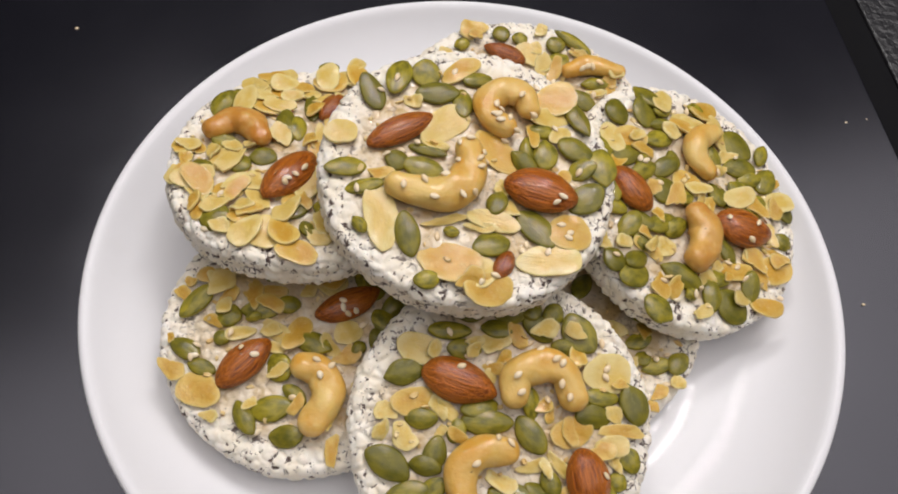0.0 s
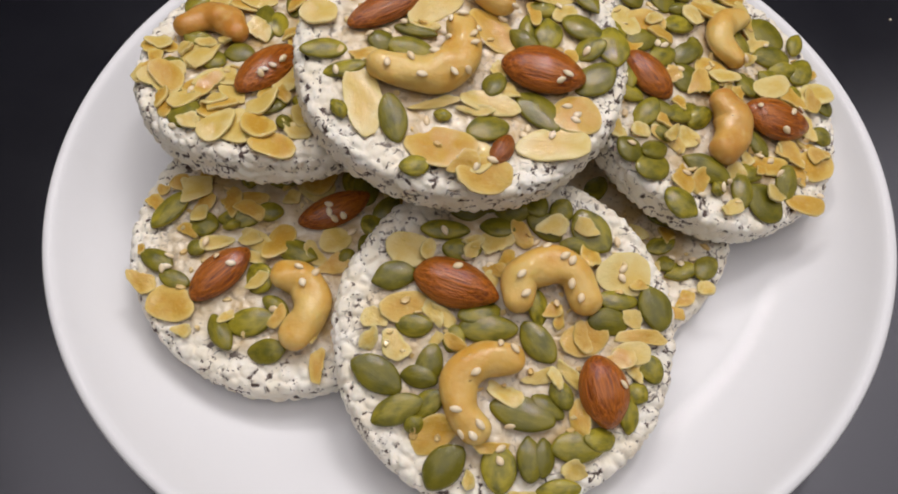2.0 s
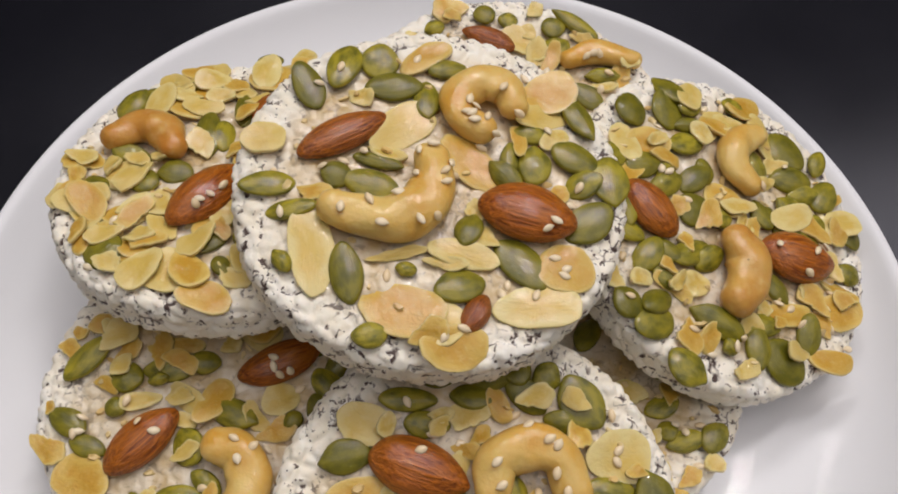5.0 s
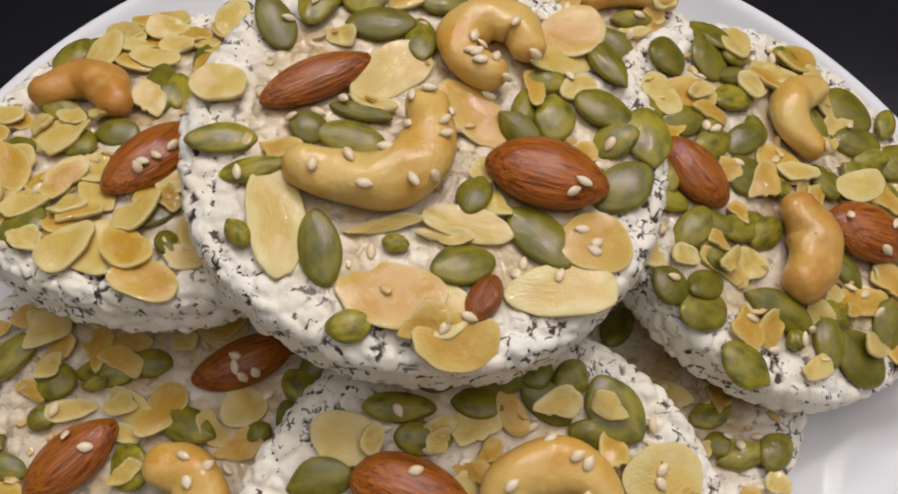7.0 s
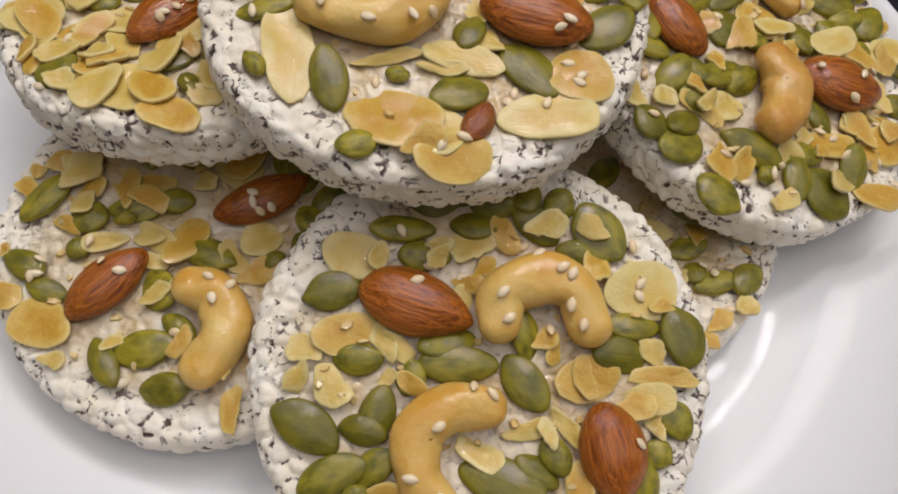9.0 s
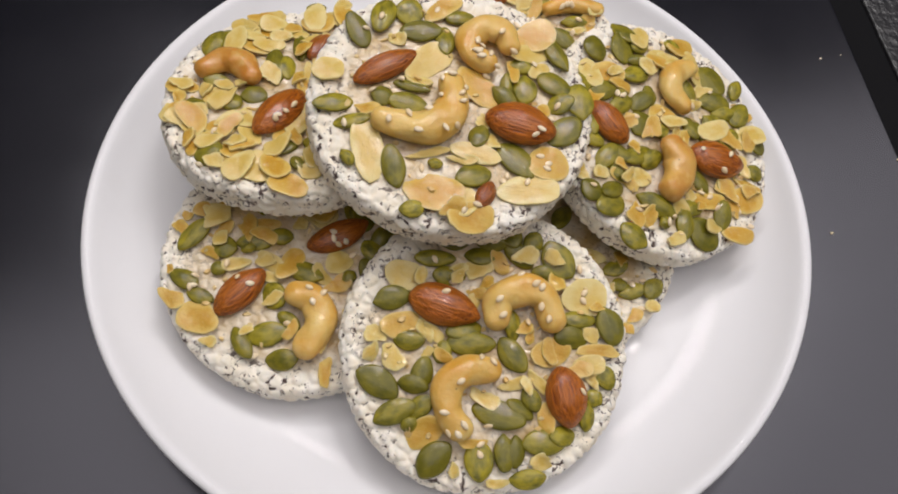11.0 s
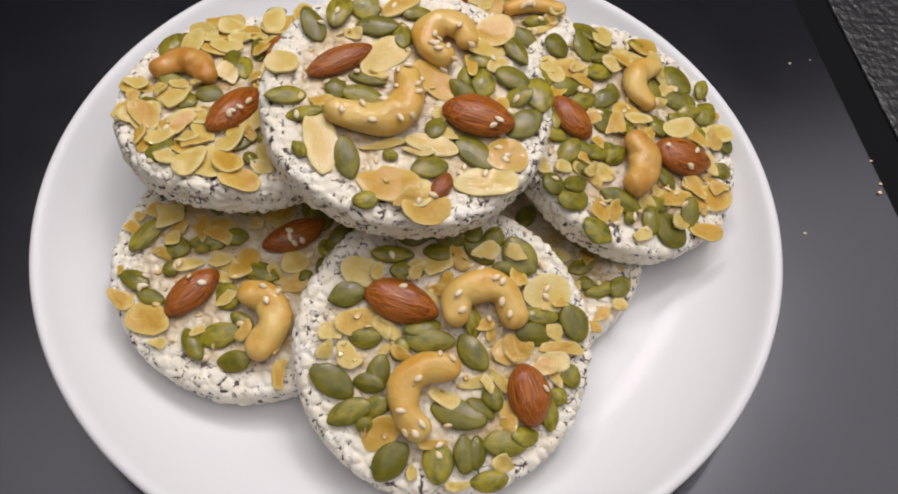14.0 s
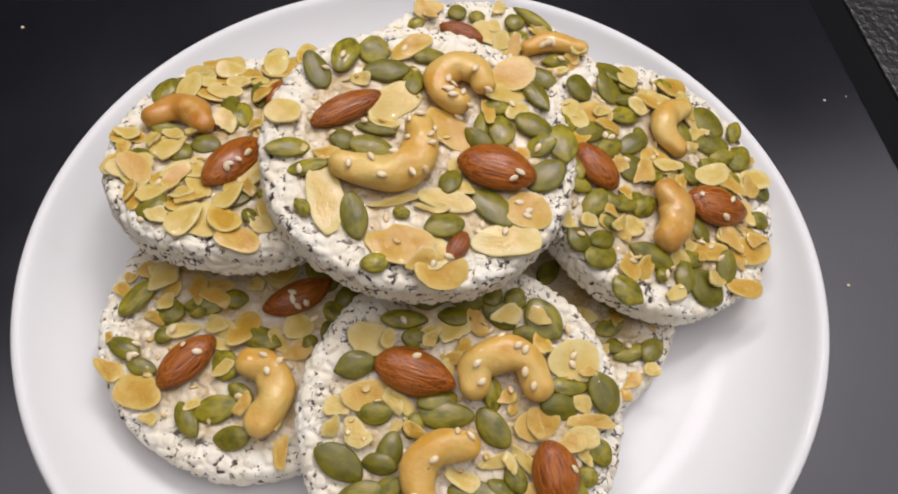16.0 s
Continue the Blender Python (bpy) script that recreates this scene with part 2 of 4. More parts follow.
def smooth_line(points, steps):
    """Points along a Catmull-Rom line through the given ones."""
    p = [Vector(q) for q in points]
    p = [2 * p[0] - p[1]] + p + [2 * p[-1] - p[-2]]
    out = []
    for i in range(1, len(p) - 2):
        for s in range(steps):
            t = s / steps
            out.append(0.5 * (2 * p[i] + (p[i + 1] - p[i - 1]) * t + (2 * p[i - 1] - 5 * p[i] + 4 * p[i + 1] - p[i + 2]) * t * t + (3 * p[i] - p[i - 1] - 3 * p[i + 1] + p[i + 2]) * t**3))
    return out + [p[-2]]


# ---- the room and the table ----
def slab(name, corners, low, high, material, bevel=0.0, parent=None):
    """An upright prism over a polygon, with a rounded top edge."""
    bm = bmesh.new()
    face = bm.faces.new([bm.verts.new((x, y, low)) for x, y in corners])
    top = bmesh.ops.extrude_face_region(bm, geom=[face])
    bmesh.ops.translate(bm, vec=(0, 0, high - low), verts=[v for v in top["geom"] if isinstance(v, bmesh.types.BMVert)])
    bmesh.ops.recalc_face_normals(bm, faces=bm.faces)
    if bevel:
        edges = [e for e in bm.edges if all(abs(v.co.z - high) < 1e-6 for v in e.verts)]
        bmesh.ops.bevel(bm, geom=edges, offset=bevel, segments=3, profile=0.5, affect="EDGES")
    me = bpy.data.meshes.new(name)
    bm.to_mesh(me)
    bm.free()
    me.materials.append(material)
    ob = new(name, me)
    ob.parent = parent
    return ob


def room():
    X, E, Y0, Y1, LOW, TOP, W = 1.7, 2.4, -1.9, 1.65, -0.75, 1.72, 0.1
    for name, c, low, high, mat in (
        ("floor", ((-X - W, Y0 - W), (E + W, Y0 - W), (E + W, Y1 + W), (-X - W, Y1 + W)), LOW - W, LOW, DARK_WALL),
        ("ceiling", ((-X - W, Y0 - W), (E + W, Y0 - W), (E + W, Y1 + W), (-X - W, Y1 + W)), TOP, TOP + W, CEILING),
        ("wall_north", ((-X, Y1), (E, Y1), (E, Y1 + W), (-X, Y1 + W)), LOW, TOP, DARK_WALL),
        ("wall_south", ((-X, Y0 - W), (E, Y0 - W), (E, Y0), (-X, Y0)), LOW, TOP, PALE_WALL),
        ("wall_west", ((-X - W, Y0 - W), (-X, Y0 - W), (-X, Y1 + W), (-X - W, Y1 + W)), LOW, TOP, PALE_WALL),
        ("wall_east", ((E, Y0 - W), (E + W, Y0 - W), (E + W, Y1 + W), (E, Y1 + W)), LOW, TOP, PALE_WALL),
    ):
        tagged(slab(name, c, low, high, mat), "plain painted surface that closes the room", name.split("_")[0], kind="structure")


def edge_x(y):
    return 0.1983 - 0.105 * y


def table():
    ob = tagged(new("table"), "dark grey smooth tabletop with a black border and pebbled surround", "table")
    y0, y1 = -0.55, 0.8
    top = slab("tabletop", ((-0.7, y0), (edge_x(y0), y0), (edge_x(y1), y1), (-0.7, y1)), -0.03, 0.0, TABLETOP, 0.0012, ob)
    tagged(top, "smooth dark grey panel")
    w = 0.0168
    strip = slab("border_strip", ((edge_x(y0), y0), (edge_x(y0) + w, y0), (edge_x(y1) + w, y1), (edge_x(y1), y1)), -0.03, -0.0025, BORDER, 0.0, ob)
    tagged(strip, "matt black strip")
    side = slab("pebbled_panel", ((edge_x(y0) + w, y0), (0.8, y0), (0.8, y1), (edge_x(y1) + w, y1)), -0.03, -0.001, PEBBLED, 0.001, ob)
    tagged(side, "black panel with a pebbled grain")
    for x in (-0.6, 0.7):
        for y in (-0.45, 0.7):
            slab("leg", ((x, y), (x + 0.05, y), (x + 0.05, y + 0.05), (x, y + 0.05)), -0.75, -0.03, BORDER, 0.0, ob)


def plate():
    inner = [(r, 0.006 + 0.0172 * max(0.0, (r - 0.08) / 0.051) ** 3.2) for r in (0.02, 0.05, 0.075, 0.085, 0.092, 0.098, 0.103, 0.108, 0.112, 0.116, 0.119, 0.122, 0.1245, 0.127, 0.129, 0.1305)]
    lip = [(0.1318, 0.0236), (0.1331, 0.0239), (0.1343, 0.0236), (0.1350, 0.0227), (0.1349, 0.0216), (0.1338, 0.0196)]
    under = [(0.1310, 0.0160), (0.1265, 0.0110), (0.120, 0.0070), (0.112, 0.0043), (0.103, 0.0026), (0.095, 0.0020), (0.0885, 0.0018), (0.0875, 0.0004), (0.086, 0.0), (0.0845, 0.0004), (0.0835, 0.0016), (0.05, 0.0018), (0.02, 0.0018)]
    prof = inner + lip + under
    ob = new("plate", lathe("plate", [(r * 1.001, z) for r, z in prof], 192, CERAMIC))
    ob.location = (-0.0005, 0, 0)
    tagged(ob, "round white glazed ceramic plate with a raised rim", "plate")


# ---- rice cakes ----
RADIUS, THICK = 0.0494, 0.0125
CELL = 0.5  # millimetres of the height map
SIDE = 240


class Cake:
    """A rice cake: its own axes have the middle of the top face at the origin. Keeps a height map of what lies on it."""

    def __init__(self, seed, at, label):
        self.ob = tagged(new("rice_cake"), label, "rice cake", "rice cakes on the plate")
        self.ob.matrix_world = at
        self.rng = random.Random(seed)
        self.map = np.zeros((SIDE, SIDE))
        g = (np.arange(SIDE) - SIDE / 2) * CELL
        self.gx, self.gy = np.meshgrid(g, g, indexing="ij")
        part("puffed_rice_disc", rice_disc(seed), self.ob, label="white puffed rice with dark bran flecks")

    def settle(self, x, y, angle, length, width, share=45.0, most=14.0):
        """The height and slopes at which a thing with this oval footprint comes to rest."""
        c, s = math.cos(radians(angle)), math.sin(radians(angle))
        u, v = (self.gx - x) * c + (self.gy - y) * s, -(self.gx - x) * s + (self.gy - y) * c
        inside = (u / length * 2) ** 2 + (v / width * 2) ** 2 < 1
        if inside.sum() < 6:
            return 0.0, 0.0, 0.0, inside, u, v
        h = self.map[inside]
        a = np.c_[u[inside], v[inside], np.ones(inside.sum())]
        k = np.linalg.lstsq(a, np.minimum(h, 6.0), rcond=None)[0]
        limit = math.tan(radians(most))
        return float(np.percentile(h, share)), float(np.clip(k[0], -limit, limit)), float(np.clip(k[1], -limit, limit)), inside, u, v

    def pile(self, inside, top):
        self.map[inside] = np.maximum(self.map[inside], top[inside])


def rice_disc(seed):
    """A disc of puffed kernels: rounded edges, with lumps and creases pressed into the surface."""
    R, T = RADIUS - 0.0004, THICK
    prof = [(R * s, 0.0) for s in np.linspace(0.015, 0.93, 76)]
    c = 0.0032
    prof += [(R - c + c * math.sin(a), -c + c * math.cos(a)) for a in np.linspace(0.1, math.pi / 2, 8)]
    prof += [(R, z) for z in np.linspace(-c - 0.0005, -T + c * 0.8, 13)]
    prof += [(R - c + c * math.cos(a), -T + c - c * math.sin(a)) for a in np.linspace(0.3, math.pi / 2, 5)]
    prof += [(R * s, -T) for s in np.linspace(0.9, 0.05, 12)]
    prof = np.array(prof)
    tang = np.gradient(prof, axis=0)
    norm = np.c_[-tang[:, 1], tang[:, 0]] * -1
    norm /= np.linalg.norm(norm, axis=1, keepdims=True)
    around = 440
    t = np.linspace(0, 2 * math.pi, around, endpoint=False)
    p = np.stack([np.outer(prof[:, 0], np.cos(t)), np.outer(prof[:, 0], np.sin(t)), np.outer(prof[:, 1], np.ones(around))], -1).reshape(-1, 3)
    n = np.stack([np.outer(-norm[:, 0], np.cos(t)), np.outer(-norm[:, 0], np.sin(t)), np.outer(-norm[:, 1], np.ones(around))], -1).reshape(-1, 3)
    rad = np.hypot(p[:, 0], p[:, 1])
    n *= np.where((n * np.c_[p[:, :2], np.where(p[:, 2] > -T / 2, 0.02, -0.02)]).sum(1) < 0, -1, 1)[:, None]
    ang = np.arctan2(p[:, 1], p[:, 0])
    wob = 1 + 0.008 * np.sin(2 * ang + seed) + 0.005 * np.sin(5 * ang + 2 * seed) + 0.004 * np.sin(9 * ang - seed)
    a1, b1 = worley(p + seed * 0.31, 0.0046, seed)
    a2, b2 = worley(p + seed * 0.17, 0.0024, seed + 7)
    lump, fine = np.clip((b1 - a1) * 2.2, 0, 1), np.clip((b2 - a2) * 2.2, 0, 1)
    flat = np.clip((rad - R * 0.55) / (R * 0.3), 0.35, 1)
    side = np.where(np.abs(n[:, 2]) < 0.5, 0.8, 1.0)
    shift = (-0.0011 * (1 - lump) ** 1.7 - 0.0004 * (1 - fine)) * flat * side + 0.0003
    q = p * np.c_[wob, wob, np.ones(len(p))] + n * shift[:, None]
    verts = np.vstack([[[0, 0, 0]], q, [[0, 0, -T]]])
    me = mesh("puffed_rice_disc", verts, rings(len(prof), around, True, True), RICE)
    crease = np.r_[0, np.clip(1 - lump, 0, 1) * 0.8 + 0.3 * (1 - fine), 0]
    glaze = np.r_[1, np.clip((R * 0.86 - rad) / (R * 0.14), 0, 1) * (n[:, 2] > 0.7), 0]
    for key, values in (("crease", crease), ("glaze", glaze)):
        layer = me.attributes.new(key, "FLOAT", "POINT")
        layer.data.foreach_set("value", values.astype(np.float32))
    return me


# ---- nuts and seeds ----
def nut_mesh(name, material, seed, point, blunt, ridges=0.0, edge=0.0, low=-0.6, rows=9, around=36):
    """A unit nut, one half-length and half-width wide: a teardrop outline, domed on both faces. point: how sharp its tip is."""
    rng = random.Random(seed)
    lines = [rng.uniform(0, 6.28) for _ in range(4)]
    verts = []
    steps = list(np.sin(np.linspace(0.12, 1, rows) * math.pi / 2))
    layers = [(s, 1) for s in steps] + [(s, -1) for s in reversed(steps[:-1])]
    for s, side in layers:
        for t in np.linspace(0, 2 * math.pi, around, endpoint=False):
            x, y = math.cos(t), math.sin(t)
            y *= (1 - point * max(0, x) ** 2.5) * (1 - blunt * max(0, -x) ** 2.5)
            r = s * (1 + 0.025 * math.sin(3 * t + lines[0]) + 0.015 * math.sin(5 * t + lines[1]))
            h = (1 - s * s) ** 0.55
            if edge and 0.8 < s < 0.97:
                h += edge
            h *= 1 + ridges * math.sin(11 * y * s + lines[2]) + 0.6 * ridges * math.sin(23 * y * s + lines[3])
            verts.append((x * r, y * r, h if side > 0 else low * h))
    verts = [(0, 0, 1)] + verts + [(0, 0, low)]
    return mesh(name, verts, rings(len(layers), around, True, True), material)


def flake_mesh(name, material, seed, broken):
    """A unit slice of almond: a thin warped sheet with its cut edge all round."""
    rng = random.Random(seed)
    around, k = 32, [rng.uniform(0, 6.28) for _ in range(5)]
    cut, cut_at = rng.uniform(0.25, 0.6), rng.uniform(0, 6.28)
    bend, twist = rng.uniform(-0.45, 0.5), rng.uniform(-0.5, 0.5)
    verts, rims = [], []
    layers = [(0.45, 1), (0.8, 1), (0.96, 1), (1.0, 0.3), (0.99, -0.5), (0.9, -1), (0.4, -1)]
    for s, side in layers:
        for t in np.linspace(0, 2 * math.pi, around, endpoint=False):
            x, y = math.copysign(abs(math.cos(t)) ** 0.8, math.cos(t)), math.copysign(abs(math.sin(t)) ** 0.86, math.sin(t))
            y *= 1 - 0.22 * max(0, x) ** 2
            r = 0.97 + 0.05 * math.sin(2 * t + k[0]) + 0.04 * math.sin(3 * t + k[1]) + 0.018 * math.sin(9 * t + k[4]) * math.sin(t + k[2])
            if broken:
                across = x * math.cos(cut_at) + y * math.sin(cut_at)
                if across > cut:
                    r *= cut / across + 0.03 * math.sin(17 * t + k[2])
                r += 0.045 * math.sin(5 * t + k[3]) + 0.02 * math.sin(11 * t + k[4])
            x, y = x * r * s, y * r * s
            verts.append((x, y, side + bend * 3 * (x * x - 0.4) + twist * 3 * x * y + 0.5 * math.sin(4 * x + k[2]) * math.cos(3 * y + k[3])))
            rims.append(s if side > -0.6 else 0.5)
    mid = 0.5 * math.sin(k[2]) * math.cos(k[3]) - bend * 1.2
    verts = [(0, 0, 1 + mid)] + verts + [(0, 0, -1 + mid)]
    me = mesh(name, verts, rings(len(layers), around, True, True), material)
    layer = me.attributes.new("rim", "FLOAT", "POINT")
    layer.data.foreach_set("value", np.array([0.0] + rims + [0.0], np.float32))
    return me


ALMONDS = [nut_mesh("almond", ALMOND, s, 0.42, 0.06, 0.02, rows=14, around=56) for s in range(4)]
SEEDS = [nut_mesh("pumpkin_seed", SEED, 20 + s, p, b, 0.012, 0.07) for s, (p, b) in enumerate(((0.4, 0.05), (0.25, 0.0), (0.5, 0.1), (0.3, 0.15), (0.45, 0.0)))]
GRAINS = [nut_mesh("sesame_seed", SESAME, 40 + s, 0.7, 0.1, rows=5, around=12) for s in range(3)]
FLAKES = {kind: [flake_mesh("almond_flake", mat, seed + s, s > 2) for s in range(10)] for kind, mat, seed in (("pale", PALE, 60), ("toasted", TOASTED, 80))}


def lay(cake, name, me, x, y, angle, length, width, depth, z, du, dv, flip=False):
    """Links a unit mesh as a part of the cake, scaled and leaned; millimetres."""
    c, s = math.cos(radians(angle)), math.sin(radians(angle))
    ax, ay = Vector((c, s, du)).normalized(), Vector((-s, c, dv)).normalized()
    az = ax.cross(ay).normalized()
    ay = az.cross(ax)
    half = Vector((length / 2 * (-1 if flip else 1), width / 2 * (-1 if flip else 1), depth))
    m = Matrix((ax * half.x, ay * half.y, az * half.z)).transposed().to_4x4()
    m = Matrix.Diagonal((0.001, 0.001, 0.001, 1)) @ Matrix.Translation((x, y, z)) @ m
    return part(name, me, cake.ob, m)


def almond(cake, x, y, angle, length, width):
    depth = 4.6 * width / 13.5
    z, du, dv, inside, u, v = cake.settle(x, y, angle, length * 0.8, width * 0.8, 40, 8)
    z += depth * 0.6 - 0.4
    lay(cake, "almond", cake.rng.choice(ALMONDS), x, y, angle, length, width, depth, z, du, dv, cake.rng.random() < 0.5)
    cake.pile(inside, z + depth * np.sqrt(np.clip(1 - (u / length * 2) ** 2 - (v / width * 2) ** 2, 0, 1)))


def seed(cake, x, y, angle, length, width):
    depth = cake.rng.uniform(1.4, 2.0)
    z, du, dv, inside, u, v = cake.settle(x, y, angle, length, width, 40, 18)
    z = min(z, 2.2)
    du, dv = du + cake.rng.uniform(-0.13, 0.13), dv + cake.rng.uniform(-0.13, 0.13)
    z += depth * 0.6 - 0.1
    lay(cake, "pumpkin_seed", cake.rng.choice(SEEDS), x, y, angle, length * 1.03, width * 1.05, depth, z, du, dv, cake.rng.random() < 0.5)
    cake.pile(inside, z + du * u + dv * v + depth * np.sqrt(np.clip(1 - (u / length * 2) ** 2 - (v / width * 2) ** 2, 0, 1)))


def flake(cake, x, y, angle, length, width, kind="pale"):
    depth = cake.rng.uniform(0.45, 0.75)
    z, du, dv, inside, u, v = cake.settle(x, y, angle, length, width, 45, 16)
    z = min(z, 2.6)
    du, dv = du + cake.rng.uniform(-0.14, 0.14), dv + cake.rng.uniform(-0.14, 0.14)
    z += depth + 0.35
    pick = FLAKES[kind][:3] if length * width > 110 else FLAKES[kind][2:]
    lay(cake, "almond_flake", cake.rng.choice(pick), x, y, angle, length * 1.03, width * 1.05, depth, z, du, dv, cake.rng.random() < 0.5)
    cake.pile(inside, z + du * u + dv * v + depth)


def cashew(cake, thick, *points, skin=None):
    """A bent kernel, fullest in the middle of its bend, with round ends; millimetres."""
    line = smooth_line([(px, py, 0) for px, py in points], 8)
    around, verts, count, w = 24, [], len(line), cake.rng.uniform(0, 6)
    r0, z = thick / 2, thick * 0.5 * 0.82 - 0.5
    rows = []
    for i, c in enumerate(line):
        d = (line[min(i + 1, count - 1)] - line[max(i - 1, 0)]).normalized()
        s = i / (count - 1)
        rows.append((c, d, r0 * (0.80 + 0.24 * math.sin(s * math.pi) ** 1.3 + 0.05 * math.cos(s * 7 + w))))
    caps = [(0.99, 0.14), (0.94, 0.34), (0.82, 0.57), (0.62, 0.78), (0.33, 0.94)]
    c, d, r = rows[0]
    full = [(c - d * r * a * 0.85, d, r * b) for a, b in caps] + rows
    c, d, r = rows[-1]
    full += [(c + d * r * a * 0.85, d, r * b) for a, b in reversed(caps)]
    for j, (c, d, r) in enumerate(full):
        side = Vector((-d.y, d.x, 0))
        for t in np.linspace(0, 2 * math.pi, around, endpoint=False):
            k = r * (1 + 0.05 * math.sin(3 * t + j * 0.35 + w) + 0.035 * math.sin(2 * t - j * 0.5) - 0.05 * max(0.0, math.sin(t)) ** 6)
            verts.append((c + side * math.cos(t) * k + Vector((0, 0, math.sin(t) * k * 0.82))))
    tip0, tip1 = full[0][0] - full[0][1] * r0 * 0.02, full[-1][0] + full[-1][1] * r0 * 0.02
    verts = [tip0] + verts + [tip1]
    me = mesh("cashew", [v * 0.001 for v in verts], rings(len(full), around, True, True), skin or CASHEW)
    me.flip_normals()
    part("cashew", me, cake.ob, Matrix.Translation((0, 0, z * 0.001)))
    top = np.zeros_like(cake.map)
    for c, d, r in rows:
        dist = np.hypot(cake.gx - c.x, cake.gy - c.y)
        top = np.maximum(top, np.where(dist < r, z + 0.82 * np.sqrt(np.clip(r * r - dist * dist, 0, None)), 0))
    cake.pile(top > 0, top)


def sesame(cake, x, y):
    z, du, dv, inside, u, v = cake.settle(x, y, 0, 3.0, 3.0, 60, 45)
    angle = cake.rng.uniform(0, 360)
    c, s = math.cos(radians(angle)), math.sin(radians(angle))
    lay(cake, "sesame_seed", cake.rng.choice(GRAINS), x, y, angle, cake.rng.uniform(3.0, 3.6), cake.rng.uniform(1.8, 2.2), 0.65, z + 0.3, du * c + dv * s, -du * s + dv * c)


def crumbs(cake, count, reach):
    """Broken bits of almond and syrup between the larger nuts, too many to count."""
    bm = bmesh.new()
    rng = cake.rng
    for _ in range(count):
        r, a = reach * math.sqrt(rng.random()), rng.uniform(0, 6.28)
        x, y = r * math.cos(a), r * math.sin(a)
        z, du, dv, *_ = cake.settle(x, y, 0, 3.0, 3.0, 40, 30)
        if z > 1.6:
            continue
        sides, long, wide, turn = rng.choice((5, 6, 7)), rng.uniform(0.7, 2.0), rng.uniform(0.5, 1.2), rng.uniform(0, 6.28)
        low, high = [], []
        for i in range(sides):
            t = 6.28 * i / sides + rng.uniform(-0.35, 0.35)
            px, py = math.cos(t) * long, math.sin(t) * wide
            qx, qy = px * math.cos(turn) - py * math.sin(turn), px * math.sin(turn) + py * math.cos(turn)
            lean = rng.uniform(-0.25, 0.25)
            low.append(bm.verts.new(((x + qx) * 0.001, (y + qy) * 0.001, (z + du * qx + dv * qy) * 0.001)))
            high.append(bm.verts.new(((x + qx * 0.7) * 0.001, (y + qy * 0.7) * 0.001, (z + du * qx + dv * qy + 0.6 + lean) * 0.001)))
        bm.faces.new(high)
        for i in range(sides):
            bm.faces.new((low[i], low[(i + 1) % sides], high[(i + 1) % sides], high[i]))
    me = bpy.data.meshes.new("nut_debris")
    bm.to_mesh(me)
    bm.free()
    me.materials.append(CRUMB)
    tagged(part("nut_debris", me, cake.ob), "small broken almond bits in syrup", kind="stuff")


def fill(cake, seeds, flakes, reach, cx=0.0, cy=0.0, small=6, big=13):
    """More seeds and flakes in the gaps that are left."""
    rng, left = cake.rng, [seeds, flakes]
    for _ in range(1600):
        r, a = reach * math.sqrt(rng.random()), rng.uniform(0, 6.28)
        x, y = cx + r * math.cos(a), cy + r * math.sin(a)
        kind = 0 if rng.random() * (left[0] + left[1]) < left[0] else 1
        long = rng.uniform(10, 13) if kind == 0 else rng.uniform(small, big)
        wide, angle = long * rng.uniform(0.55, 0.68), rng.uniform(0, 180)
        if left[kind] <= 0 or cake.settle(x, y, angle, long, wide, 55)[0] > (0.6 if kind == 0 else 2.4):
            continue
        left[kind] -= 1
        if kind == 0:
            seed(cake, x, y, angle, long, wide)
        else:
            flake(cake, x, y, angle, long, wide, rng.choice(("pale", "toasted")))


def crumb(x, y, size):
    """A crumb lying on the table."""
    rng = random.Random(int(x * 1e5))
    bm = bmesh.new()
    bmesh.ops.create_icosphere(bm, subdivisions=2, radius=1)
    for v in bm.verts:
        v.co *= rng.uniform(0.75, 1.15)
        v.co = Vector((v.co.x * size, v.co.y * size * 0.8, (v.co.z + 0.75) * size * 0.5))
    me = bpy.data.meshes.new("crumb")
    bm.to_mesh(me)
    bm.free()
    me.materials.append(SESAME)
    ob = new("crumb", me)
    ob.location = (x, y, 0)
    tagged(ob, "tiny pale crumb lying on the dark table", "crumb", "crumbs on the table")


room()
table()
plate()
for x, y, size in ((0.1712, 0.0926, 0.0006), (0.1556, 0.0001, 0.0007), (0.1921, 0.0202, 0.0011), (0.1932, 0.0369, 0.0007), (0.1938, 0.0248, 0.0008), (0.1813, 0.095, 0.0004), (-0.175, 0.1325, 0.0009)):
    crumb(x, y, size)
LOWER = Cake(1, pose(0.0348, -0.0132, 0.0199, 0.89, 1.63, 0.0), "puffed rice cake lying flat on the plate under two other cakes")
SOUTHWEST = Cake(2, pose(-0.055, -0.0284, 0.0259, 7.7, 0.75, 0.0), "nut-topped puffed rice cake lying on the plate with one cashew")
BACK = Cake(3, pose(0.0185, 0.0448, 0.0468, 7.32, 3.04, 0.0), "nut-topped puffed rice cake at the back of the pile")
WEST = Cake(4, pose(-0.0588, 0.0279, 0.0474, -8.54, -1.13, 0), "puffed rice cake thickly covered with toasted almond flakes")
